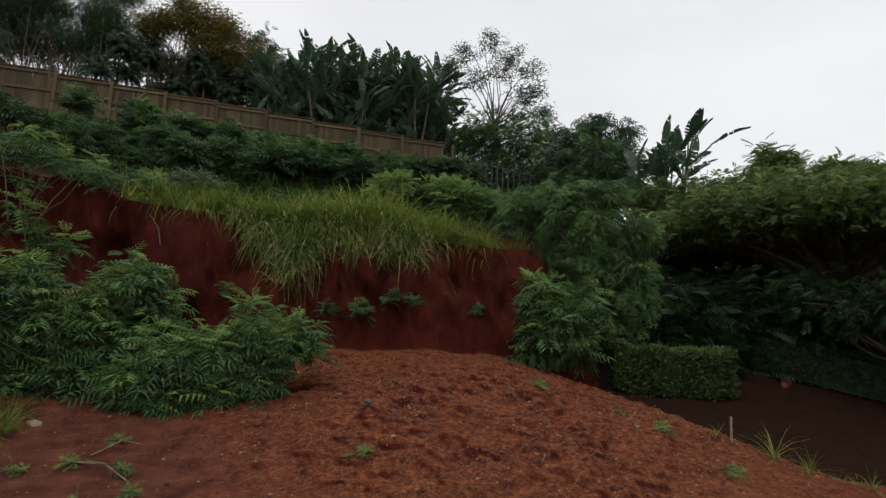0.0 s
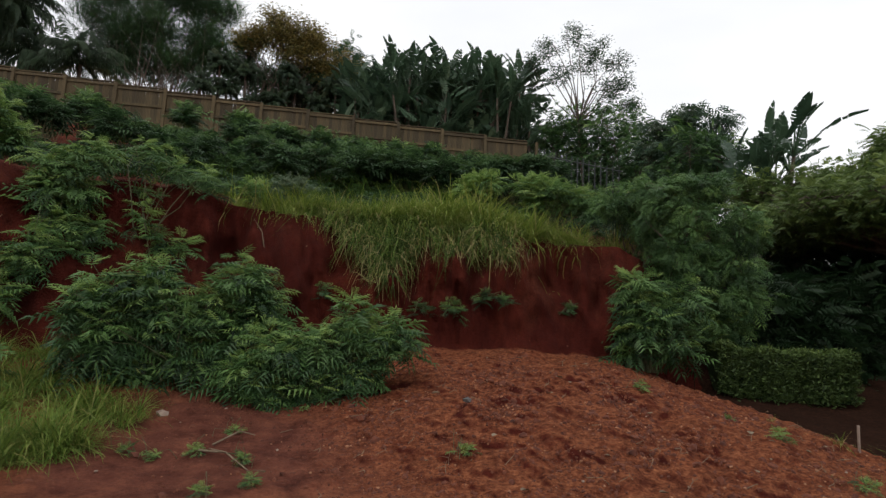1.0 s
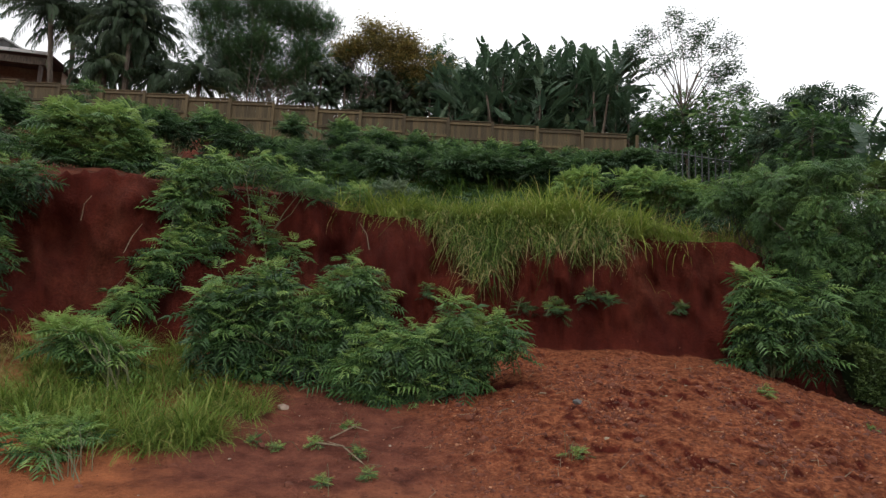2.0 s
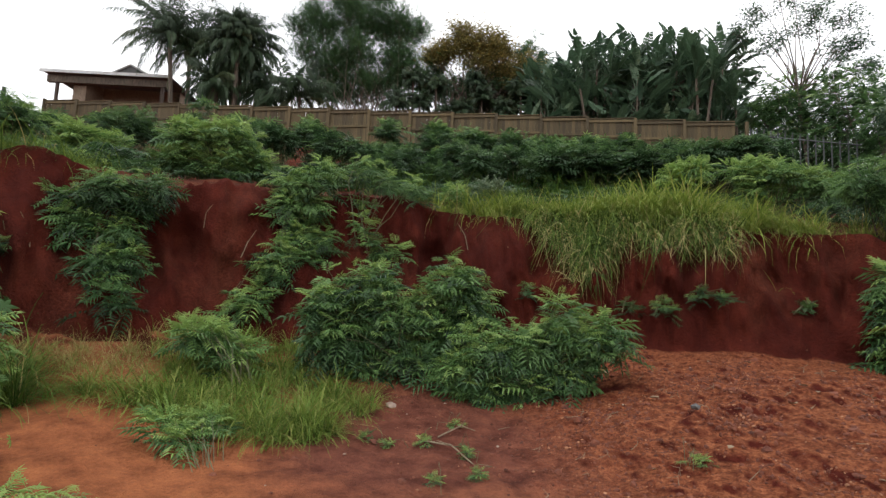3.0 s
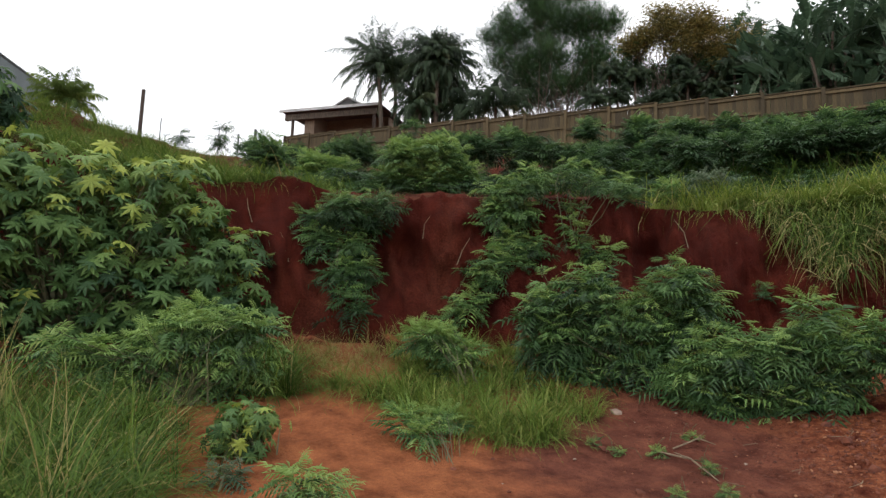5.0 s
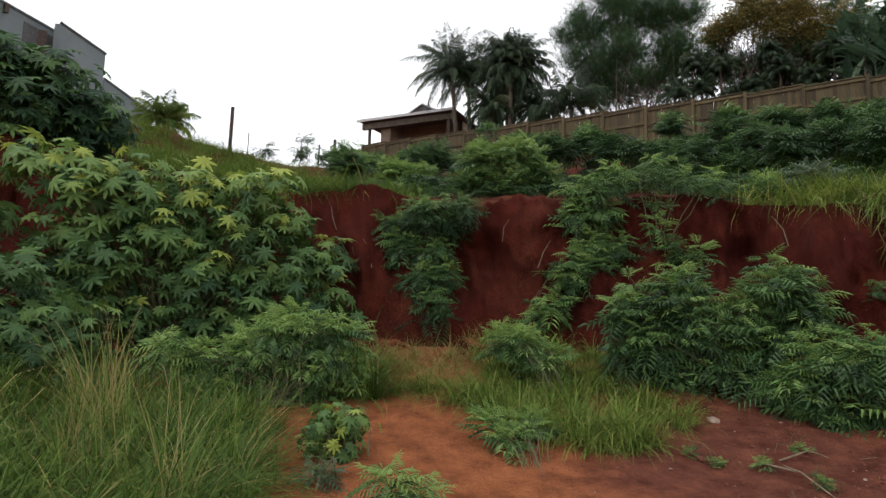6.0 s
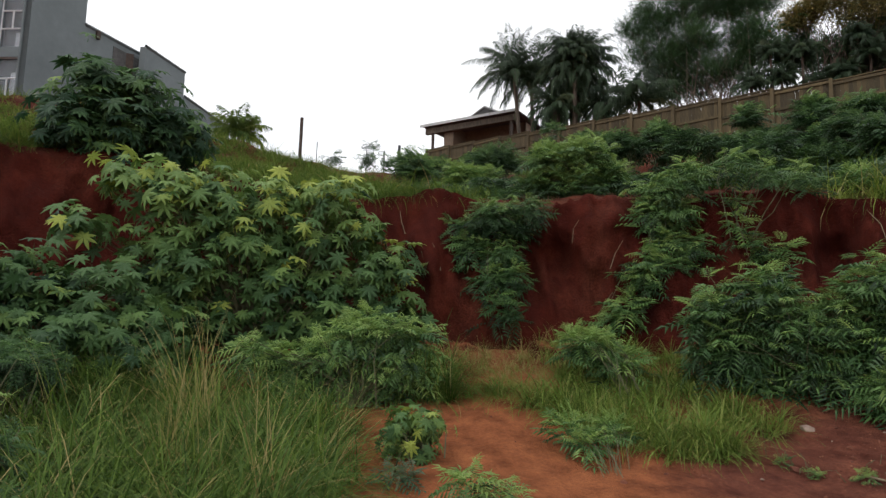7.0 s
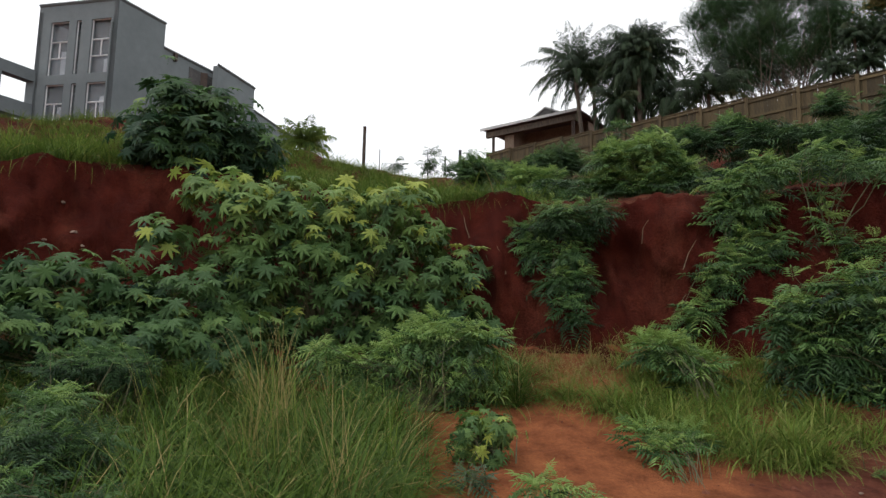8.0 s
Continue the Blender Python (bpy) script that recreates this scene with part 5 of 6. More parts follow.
# ---- shrubs on the bank ----
bearings_from(MIDDLE)
shrub("bank_shrub", "broad light green shrub rooted on top of the bank", on(48.5, 14.0, -0.05), boughs(((51.2, 15.2, 14, 0.54, 0.36), (48.1, 15.4, 14, 0.6, 0.39), (45.7, 13.7, 14, 0.43, 0.29), (51.5, 13.2, 14, 0.47, 0.26), (48.4, 12.6, 14, 0.58, 0.24), (53.1, 13.2, 14, 0.26, 0.15))), PIN5, GREEN, 34, 7, 0.32, "shrubs on top of the bank", 0.74)
shrub("bank_shrub", "light green shrub in the grass on top of the bank", on(60.0, 15.0, -0.05), boughs(((60.3, 13.7, 15, 0.47, 0.23), (58.8, 13.0, 15, 0.52, 0.26), (60.8, 12.2, 15, 0.44, 0.21), (57.5, 13.7, 15, 0.26, 0.13))), PIN5, GREEN, 34, 7, 0.30, "shrubs on top of the bank", 0.84)
shrub("bank_shrub", "pale yellow-green shrub behind the overhanging grass", on(3.6, 13.2, -0.05), boughs(((3.0, 14.3, 13.2, 0.48, 0.2), (4.3, 13.9, 13.2, 0.32, 0.14))), PIN5, GREEN, 34, 7, 0.28, "shrubs on top of the bank", 0.92)
shrub("bank_shrub", "green shrub on top of the bank beside the long grass", on(-3.5, 13.5, -0.05), boughs(((-1.7, 13.9, 13.5, 0.47, 0.22), (-3.7, 13.5, 13.5, 0.5, 0.24), (-5.6, 12.7, 13.5, 0.45, 0.23), (-2.5, 12.4, 13.5, 0.44, 0.18), (-7.0, 12.3, 13.5, 0.42, 0.26))), PIN5, GREEN, 34, 7, 0.28, "shrubs on top of the bank", 0.74)
for az, e, r, rh, rz, mat, tn in ((22.0, 12.2, 12.6, 0.45, 0.28, GREY, 0.85), (25.5, 11.9, 12.6, 0.3, 0.2, GREEN, 0.75), (65, 14.0, 17, 0.7, 0.5, GREEN, 0.5), (56.5, 14.8, 18, 0.8, 0.5, DEEP, 0.6)):
    shrub("bank_shrub", "leafy green shrub rooted on top of the bank", on(az, r, -0.05), [(el(az, r, e), rh, rz)], PIN5, mat, 34, 7, 0.29, "shrubs on top of the bank", tn)
for az, e, r, rh, rz in ((40.1, 17.0, 20, 0.81, 0.46), (44.9, 17.5, 20, 0.57, 0.28), (33.5, 16.9, 20, 0.58, 0.39), (29.4, 17.9, 20, 0.77, 0.48), (27.0, 16.1, 20, 1.07, 0.43), (24.2, 17.5, 20, 0.96, 0.42), (31.1, 15.7, 20, 0.78, 0.35), (20.2, 16.9, 20, 0.95, 0.48), (21.9, 14.5, 20, 0.87, 0.35), (16.4, 17.1, 20, 1.03, 0.47), (12.7, 16.9, 20, 0.92, 0.46), (9.1, 17.0, 20, 0.81, 0.4), (6.2, 16.2, 20, 0.88, 0.35), (2.9, 16.1, 20, 0.77, 0.27), (14.2, 14.9, 20, 0.93, 0.34), (10.1, 15.0, 20, 0.91, 0.33), (49.8, 17.5, 20, 0.46, 0.18), (62.6, 14.8, 20, 0.47, 0.25), (58.7, 15.8, 20, 0.21, 0.24), (57.2, 14.9, 20, 0.26, 0.35)):
    bits = [(el(az + rng.normal(0, 1.4), r + rng.normal(0, 0.5), e - 0.7 + rng.normal(0, 0.5)), rh * rng.uniform(0.45, 0.7), rz * rng.uniform(0.6, 1.0)) for _ in range(4)]
    shrub("slope_shrub", "dense dark green shrub on the slope below the fence" if az < 42 else "green leafy shrub on the slope below the fence", on(az, r, -0.05), bits, PIN4, GREEN, 30, 6, 0.31, "shrubs on the slope", 0.36 if az > 27 else 0.26)

for az, e, r, rh, rz in ((32.2, 14.7, 17, 0.66, 0.27), (28.1, 14.1, 17, 0.75, 0.27), (23.6, 15.3, 17, 0.74, 0.3), (19.6, 15.0, 17, 0.81, 0.32), (15.3, 15.3, 17, 0.8, 0.29), (11.1, 15.5, 17, 0.78, 0.28), (7.1, 15.1, 17, 0.68, 0.27), (4.3, 15.4, 17, 0.59, 0.21), (36.3, 16.1, 17, 0.49, 0.26), (43.2, 16.2, 17, 0.65, 0.26), (0.7, 15.4, 17, 0.72, 0.2), (-2.6, 15.4, 17, 0.69, 0.19)):
    bits = [(el(az + rng.normal(0, 1.5), r + rng.normal(0, 0.5), e + rng.normal(0, 0.4)), rh * rng.uniform(0.5, 0.8), rz * rng.uniform(0.7, 1.1)) for _ in range(4)]
    shrub("slope_shrub", "low dark green shrub on the slope above the bank", on(az, r, -0.05), bits, PIN4, DEEP, 30, 6, 0.34, "shrubs on the slope", 0.45)

grass("slope_grass", "long dark green grass on the slope below the fence", [spot(a, r, 0.8, w) for a, r, w in
      ((-3, 21, 1), (0, 21, 1.2), (3, 21.2, 1.2), (6, 21.2, 1.2), (9, 21.2, 1.2), (12, 21, 1), (16, 20.5, .8), (20, 20, .8), (24, 20, .6), (14, 17.5, 1), (18, 17, 1), (10, 17.5, 1), (6, 18, 1), (22, 17, .7), (28, 18, .6), (32, 18, .6), (2, 18.5, 1), (26, 14.5, .6), (34, 15.5, .6), (12, 15, 1), (7, 15, 1))],
      GRASS, BROAD, 24000, 0.85, tone=0.26, lean=0.6, dry=0.02)

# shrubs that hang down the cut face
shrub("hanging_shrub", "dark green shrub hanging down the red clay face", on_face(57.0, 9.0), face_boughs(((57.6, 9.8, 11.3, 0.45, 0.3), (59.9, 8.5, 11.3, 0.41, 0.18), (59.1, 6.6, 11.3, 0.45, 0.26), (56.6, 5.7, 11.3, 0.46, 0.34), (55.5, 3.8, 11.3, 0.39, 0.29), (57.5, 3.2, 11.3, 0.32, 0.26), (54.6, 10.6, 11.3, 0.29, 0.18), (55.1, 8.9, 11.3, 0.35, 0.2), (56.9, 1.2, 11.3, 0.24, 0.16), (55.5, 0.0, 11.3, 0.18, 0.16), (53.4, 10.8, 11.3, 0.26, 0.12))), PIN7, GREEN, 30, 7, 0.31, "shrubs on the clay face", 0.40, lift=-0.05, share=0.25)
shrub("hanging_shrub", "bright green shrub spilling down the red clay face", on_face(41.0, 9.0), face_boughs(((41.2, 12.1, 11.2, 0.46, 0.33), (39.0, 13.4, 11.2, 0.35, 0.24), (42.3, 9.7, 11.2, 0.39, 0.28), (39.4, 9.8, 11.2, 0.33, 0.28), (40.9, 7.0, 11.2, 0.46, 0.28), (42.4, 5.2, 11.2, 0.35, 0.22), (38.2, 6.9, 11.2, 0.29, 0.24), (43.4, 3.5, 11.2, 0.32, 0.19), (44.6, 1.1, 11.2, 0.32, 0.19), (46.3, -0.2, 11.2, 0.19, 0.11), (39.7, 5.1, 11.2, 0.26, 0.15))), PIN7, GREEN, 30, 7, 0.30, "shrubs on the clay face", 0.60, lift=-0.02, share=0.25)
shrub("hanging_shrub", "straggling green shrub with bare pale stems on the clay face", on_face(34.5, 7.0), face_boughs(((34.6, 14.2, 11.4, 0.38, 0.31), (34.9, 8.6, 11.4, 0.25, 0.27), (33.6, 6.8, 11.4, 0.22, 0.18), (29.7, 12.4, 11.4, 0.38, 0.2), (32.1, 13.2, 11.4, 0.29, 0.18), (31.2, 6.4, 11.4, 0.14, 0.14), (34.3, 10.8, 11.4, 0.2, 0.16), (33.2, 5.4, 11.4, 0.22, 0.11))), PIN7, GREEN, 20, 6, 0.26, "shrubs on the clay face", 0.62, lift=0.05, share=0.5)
for az, e, r, rh, rz in ((17.8, 2.7, 10.6, 0.26, 0.2), (8.4, 1.7, 10.6, 0.17, 0.13), (5.1, 1.5, 10.6, 0.35, 0.15), (2.0, 3.1, 10.6, 0.2, 0.11), (0.3, 2.7, 10.6, 0.13, 0.05), (-6.0, 2.1, 10.6, 0.18, 0.08), (64.5, 4.4, 10.6, 0.21, 0.16)):
    c = on_face(az, e, 0.14)
    shrub("seedling_shrub", "small seedling shrub on the clay face", on_face(az, e - 0.8), [(c, rh * 0.8, rz * 0.8)], PIN7, GREEN, 36, 6, 0.17, "seedlings on the clay face", 0.42)


def undergrowth(name, label, az0, az1, r0, r1, n, leaf, mat, size, tone):
    s = Soup()
    a, r = rng.uniform(az0, az1, n), rng.uniform(r0, r1, n)
    keep = np.array([fbm(x * 0.25, y * 0.6, 8.0, 2) > -0.28 for x, y in zip(a, r)])
    p = np.array([on(x, y, 0.1) for x, y in zip(a[keep], r[keep])])
    d = np.tile((0.0, 0.0, 0.6), (len(p), 1))
    p[:, 2] += rng.random(len(p)) * 0.35
    leafy(s, p, d, leaf, 5, size, 0.2, tone)
    single(name, s, mat, label, "undergrowth", p[0], kind="stuff")


undergrowth("slope_undergrowth", "dense dark undergrowth covering the slope below the fence", -12, 34, 13.6, 23.0, 900, PIN4, DEEP, 0.30, 0.6)
undergrowth("slope_undergrowth", "patchy green undergrowth on the upper slope", 36, 64, 13.2, 25.0, 450, PIN4, GREEN, 0.28, 0.4)

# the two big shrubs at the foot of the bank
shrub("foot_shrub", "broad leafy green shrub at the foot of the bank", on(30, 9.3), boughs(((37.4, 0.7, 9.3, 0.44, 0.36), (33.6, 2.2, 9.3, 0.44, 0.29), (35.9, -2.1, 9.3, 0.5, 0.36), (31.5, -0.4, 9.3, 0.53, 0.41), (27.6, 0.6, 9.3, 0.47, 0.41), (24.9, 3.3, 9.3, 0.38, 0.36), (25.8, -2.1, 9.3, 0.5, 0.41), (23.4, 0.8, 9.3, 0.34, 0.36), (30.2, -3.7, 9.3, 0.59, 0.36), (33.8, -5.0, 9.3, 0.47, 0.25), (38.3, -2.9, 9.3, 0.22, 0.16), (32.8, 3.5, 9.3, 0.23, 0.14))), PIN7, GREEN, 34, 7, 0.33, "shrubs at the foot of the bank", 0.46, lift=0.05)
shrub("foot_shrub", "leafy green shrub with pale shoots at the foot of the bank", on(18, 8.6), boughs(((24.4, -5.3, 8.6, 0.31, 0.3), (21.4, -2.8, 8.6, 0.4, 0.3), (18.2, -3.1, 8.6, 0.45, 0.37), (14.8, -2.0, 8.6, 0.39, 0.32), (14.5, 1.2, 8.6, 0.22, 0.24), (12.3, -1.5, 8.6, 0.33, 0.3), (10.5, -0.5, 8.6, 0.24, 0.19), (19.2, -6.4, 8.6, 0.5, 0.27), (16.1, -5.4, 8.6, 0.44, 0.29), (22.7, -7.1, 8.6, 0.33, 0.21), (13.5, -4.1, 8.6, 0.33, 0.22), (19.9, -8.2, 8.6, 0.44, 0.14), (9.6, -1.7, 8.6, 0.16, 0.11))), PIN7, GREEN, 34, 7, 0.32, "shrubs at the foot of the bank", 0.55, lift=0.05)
bearings_from(START)
shrub("foot_shrub", "dense green shrub against the end of the bank", on(-10.5, 10.9), boughs(((-9.4, 4.0, 10.8, 0.44, 0.31), (-11.9, 1.7, 10.8, 0.52, 0.37), (-9.5, 0.3, 10.8, 0.38, 0.31), (-13.1, -0.9, 10.8, 0.27, 0.23), (-8.8, -1.8, 10.8, 0.19, 0.12), (-13.5, 4.0, 10.8, 0.23, 0.27), (-10.5, 2.2, 10.8, 0.4, 0.31))), PIN7, GREEN, 30, 7, 0.34, "shrubs at the foot of the bank", 0.46, lift=0.0)
tree("drooping_tree", "grey-green drooping small tree beside the bank", on(-15.5, 12.8), boughs(((-11.8, 13.0, 12.3, 0.54, 0.28), (-14.8, 10.6, 12.3, 0.59, 0.42), (-11.0, 10.3, 12.3, 0.5, 0.4), (-15.1, 8.1, 12.3, 0.59, 0.42), (-17.7, 6.0, 12.3, 0.42, 0.39), (-17.8, 3.3, 12.3, 0.39, 0.32), (-16.7, 0.6, 12.3, 0.32, 0.28), (-18.5, 9.4, 12.3, 0.41, 0.39), (-14.0, 5.9, 12.3, 0.56, 0.4), (-12.4, 8.1, 12.3, 0.47, 0.36), (-15.0, 13.3, 12.3, 0.35, 0.16), (-8.4, 11.9, 12.3, 0.48, 0.29))), PIN7, GREEN, 36, 9, 0.25, 0.12, 0.07, 2, 0.4, tone=0.58, lift=-0.3)

# castor plants
bearings_from(END)
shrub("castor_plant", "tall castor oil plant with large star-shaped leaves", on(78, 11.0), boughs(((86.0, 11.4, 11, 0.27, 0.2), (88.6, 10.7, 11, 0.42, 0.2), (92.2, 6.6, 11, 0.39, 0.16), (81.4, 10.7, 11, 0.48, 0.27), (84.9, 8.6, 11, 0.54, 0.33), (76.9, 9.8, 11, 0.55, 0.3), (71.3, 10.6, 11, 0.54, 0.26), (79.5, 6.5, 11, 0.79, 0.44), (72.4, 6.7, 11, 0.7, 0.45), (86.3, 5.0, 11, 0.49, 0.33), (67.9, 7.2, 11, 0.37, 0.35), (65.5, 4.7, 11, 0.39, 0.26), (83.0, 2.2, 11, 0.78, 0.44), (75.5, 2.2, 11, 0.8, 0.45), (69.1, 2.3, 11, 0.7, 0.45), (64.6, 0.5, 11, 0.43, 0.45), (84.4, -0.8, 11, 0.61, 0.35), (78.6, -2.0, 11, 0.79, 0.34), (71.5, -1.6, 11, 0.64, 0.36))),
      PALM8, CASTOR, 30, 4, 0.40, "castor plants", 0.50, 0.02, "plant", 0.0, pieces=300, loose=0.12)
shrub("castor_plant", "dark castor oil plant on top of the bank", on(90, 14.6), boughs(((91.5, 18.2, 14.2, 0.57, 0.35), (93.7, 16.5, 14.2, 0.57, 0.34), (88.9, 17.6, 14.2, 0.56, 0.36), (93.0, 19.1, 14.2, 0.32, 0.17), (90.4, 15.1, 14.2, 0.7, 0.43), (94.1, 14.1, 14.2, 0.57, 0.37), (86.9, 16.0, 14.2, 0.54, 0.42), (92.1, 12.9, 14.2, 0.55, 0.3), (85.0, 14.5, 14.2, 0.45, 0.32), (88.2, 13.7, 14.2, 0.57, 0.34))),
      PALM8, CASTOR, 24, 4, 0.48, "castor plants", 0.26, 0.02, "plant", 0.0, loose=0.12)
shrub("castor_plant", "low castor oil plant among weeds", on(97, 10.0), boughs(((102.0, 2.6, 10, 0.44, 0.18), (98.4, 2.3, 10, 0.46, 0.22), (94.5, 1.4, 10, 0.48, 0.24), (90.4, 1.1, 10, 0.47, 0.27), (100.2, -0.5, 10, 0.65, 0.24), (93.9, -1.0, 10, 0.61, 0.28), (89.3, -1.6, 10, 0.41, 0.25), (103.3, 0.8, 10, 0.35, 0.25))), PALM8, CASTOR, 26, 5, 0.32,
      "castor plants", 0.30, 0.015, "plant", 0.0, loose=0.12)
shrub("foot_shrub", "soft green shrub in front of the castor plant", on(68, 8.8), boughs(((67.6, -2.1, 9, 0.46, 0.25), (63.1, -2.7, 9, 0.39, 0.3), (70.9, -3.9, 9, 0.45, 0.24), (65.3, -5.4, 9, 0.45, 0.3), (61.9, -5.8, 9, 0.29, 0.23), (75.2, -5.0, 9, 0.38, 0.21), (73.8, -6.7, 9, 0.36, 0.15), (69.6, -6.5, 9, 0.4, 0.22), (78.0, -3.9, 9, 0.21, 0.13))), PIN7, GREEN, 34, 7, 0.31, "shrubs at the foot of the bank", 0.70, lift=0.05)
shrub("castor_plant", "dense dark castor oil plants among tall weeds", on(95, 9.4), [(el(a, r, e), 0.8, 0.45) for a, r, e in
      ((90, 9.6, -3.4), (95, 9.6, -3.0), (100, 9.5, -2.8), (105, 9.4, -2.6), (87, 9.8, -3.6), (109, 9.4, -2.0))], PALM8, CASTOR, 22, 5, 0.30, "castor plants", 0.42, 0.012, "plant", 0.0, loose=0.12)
for k, row in enumerate(((101.1, -7.6, 6.2, 0.24, 0.08), (98.7, -7.4, 6.4, 0.21, 0.07), (95.8, -4.9, 8, 0.4, 0.15), (98.7, -4.9, 8, 0.36, 0.13), (100.9, -10.3, 5.8, 0.32, 0.14), (97.6, -11.1, 5.8, 0.24, 0.14), (101.0, -13.7, 5.2, 0.18, 0.09), (95.7, -15.1, 5.0, 0.15, 0.04), (94.0, -5.5, 8, 0.24, 0.1))):
    az, e, r, w, h = row
    shrub("low_shrub", "bright green low shrub among the tall grass", on(az, r), [(el(az, r, e), w, h)], PIN7, GREEN, 60, 7, 0.17, "shrubs in the tall grass", 0.50 if k < 2 else 0.22, lift=0.0)
shrub("young_castor", "young castor oil plant on the washed clay", on(62.3, 6.9), boughs(((63.4, -11.1, 6.9, 0.21, 0.09), (60.8, -10.6, 6.9, 0.18, 0.08), (62.3, -12.7, 6.9, 0.26, 0.09))), PALM8, CASTOR, 170, 4, 0.19, "young castor plants", 0.74, 0.01, "plant", 0.0, loose=0.06)
shrub("young_weed", "grey-green young weed beside tall grass", on(64.0, 6.2), boughs(((63.6, -15.3, 6.2, 0.22, 0.11),)), PIN7, GREY, 40, 7, 0.22, "young weeds on the clay", 0.6, 0.01, "plant", 0.0)
shrub("young_weed", "pale young weed on the washed clay", on(57.5, 5.4), boughs(((56.6, -15.2, 5.4, 0.19, 0.07), (53.8, -16.2, 5.4, 0.23, 0.04))), PIN7, GREEN, 40, 7, 0.21, "young weeds on the clay", 0.8, 0.01, "plant", 0.0)
bearings_from(MIDDLE)
shrub("low_shrub", "low green shrub in the grass patch", on(44.5, 9.0), boughs(((48.3, -2.6, 9.2, 0.33, 0.19), (46.6, -4.1, 9.2, 0.33, 0.22), (49.8, -2.1, 9.2, 0.19, 0.1), (45.0, -3.8, 9.2, 0.16, 0.09))), PIN7, GREEN, 34, 7, 0.28, "", 0.66)
shrub("low_shrub", "low green shrub at the edge of the grass patch", on(47.0, 6.6), boughs(((49.6, -11.6, 7.0, 0.19, 0.09), (47.2, -10.4, 7.3, 0.3, 0.13), (51.2, -10.1, 7.2, 0.16, 0.06))), PIN7, GREEN, 36, 7, 0.20, "", 0.66, 0.005)


# ---- grass ----
def overhanging_grass():
    """Grass that bulges over the edge in tufts: each tuft springs from the brow and its blades arch out and fall."""
    s = Soup()
    tufts = 760
    az = np.concatenate((rng.uniform(-8, 25, tufts // 4), rng.uniform(-0.5, 18, tufts), rng.normal(12.4, 0.7, tufts // 12)))
    low = np.interp(az, (-8, -0.8, 0.0, 4, 8, 10.5, 12.2, 13.4, 15.2, 18, 21, 25), (10.0, 9.6, 7.0, 7.4, 6.9, 5.8, 3.6, 5.4, 7.0, 9.2, 10.8, 11.4)) + rng.normal(0, 0.45, len(az))
    e = low + (12.6 - low) * rng.random(len(az)) ** 0.75
    for a, q, lo in zip(az, e, low):
        root = on_face(a, q, -0.02)
        if np.hypot(root[0], root[1]) > 13.2:
            continue
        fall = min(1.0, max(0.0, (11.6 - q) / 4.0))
        n = int(rng.integers(12, 26))
        p = root + rng.normal(size=(n, 3)) * (0.07, 0.07, 0.04)
        phi = math.atan2(-root[1], -root[0]) + rng.normal(0, 0.7) + rng.normal(0, 1.0 if fall < 0.3 else 0.7, n)
        th = rng.normal(0.75 - 0.8 * fall, 0.45, n)
        size = rng.uniform(0.30, 0.72, n) * (1.0 + 0.3 * fall)
        # lower tufts darker: shadow in the hanging grass put into the blade tone
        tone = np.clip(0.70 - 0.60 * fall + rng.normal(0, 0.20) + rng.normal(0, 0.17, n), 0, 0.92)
        tone = np.where(rng.random(n) < 0.06 + 0.30 * fall * (q - lo < 1.6), 1.0, tone)
        which = rng.integers(0, len(HANGING), n)
        for k, (tv, tf) in enumerate(HANGING):
            m = which == k
            if m.any():
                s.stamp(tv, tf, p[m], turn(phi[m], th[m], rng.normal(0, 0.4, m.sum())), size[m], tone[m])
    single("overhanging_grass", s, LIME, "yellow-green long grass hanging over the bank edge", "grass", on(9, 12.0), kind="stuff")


overhanging_grass()
grass("edge_grass", "yellow-green tussock grass on top of the bank", [spot(a, r, sp, w, 0.35) for a, r, sp, w in
      ((25, 12.0, .4, .4), (21, 12.0, .5, 1), (17, 11.9, .5, 1.4), (13, 11.8, .5, 1.8), (9, 11.8, .5, 1.8), (5, 11.8, .5, 1.6), (1, 11.9, .5, 1.2), (-3, 12, .5, 1), (-7, 12.2, .5, .7), (9, 12.5, .5, .6),
       (3, 12.6, .5, .8), (-3, 12.7, .5, .6))],
      LIME, BROAD, 19000, 0.66, tone=0.64, lean=0.7)
for az, r, hh in ((14.5, 11.9, 0.8), (4.0, 12.4, 1.0), (2.0, 12.6, 0.9), (9.0, 11.8, 0.75), (19.0, 12.0, 0.7), (11.5, 12.0, 0.8), (6.5, 11.8, 0.8), (-2.0, 12.2, 0.8), (10.4, 12.1, 0.95), (7.8, 12.2, 1.0), (5.4, 12.3, 1.1), (3.0, 12.2, 1.1), (6.8, 12.6, 1.1), (12.6, 12.1, 0.85)):
    grass("grass_tussock", "tall yellow-green grass tussock on the bank edge", [spot(az, r, 0.22)], LIME, BROAD, 1000, hh * 0.85, "tussocks on the bank edge", 0.62, 0.45)
bearings_from(END)
grass("crest_grass", "long green grass along the crest of the bank", [spot(a, r, 0.9, w) for a, r, w in
      ((60, 12.6, .8), (63, 12.9, 1), (66, 13.3, 1.2), (69, 13.6, 1.2), (72, 14, 1), (76, 14.4, 1), (80, 14.6, .8), (98, 14.6, 1.2), (102, 14.6, 1.2), (106, 14.5, 1.2), (66, 14.5, 1), (70, 15.5, 1), (74, 16, 1), (78, 17, 1), (82, 17, 1), (68, 18, 1), (73, 20, 1), (78, 21, 1), (83, 20, .6), (97, 16, 1), (101, 15.6, 1), (105, 15, 1), (90, 17.5, .8))],
      GRASS, BROAD, 56000, 0.60, tone=0.56, lean=0.6, dry=0.02)
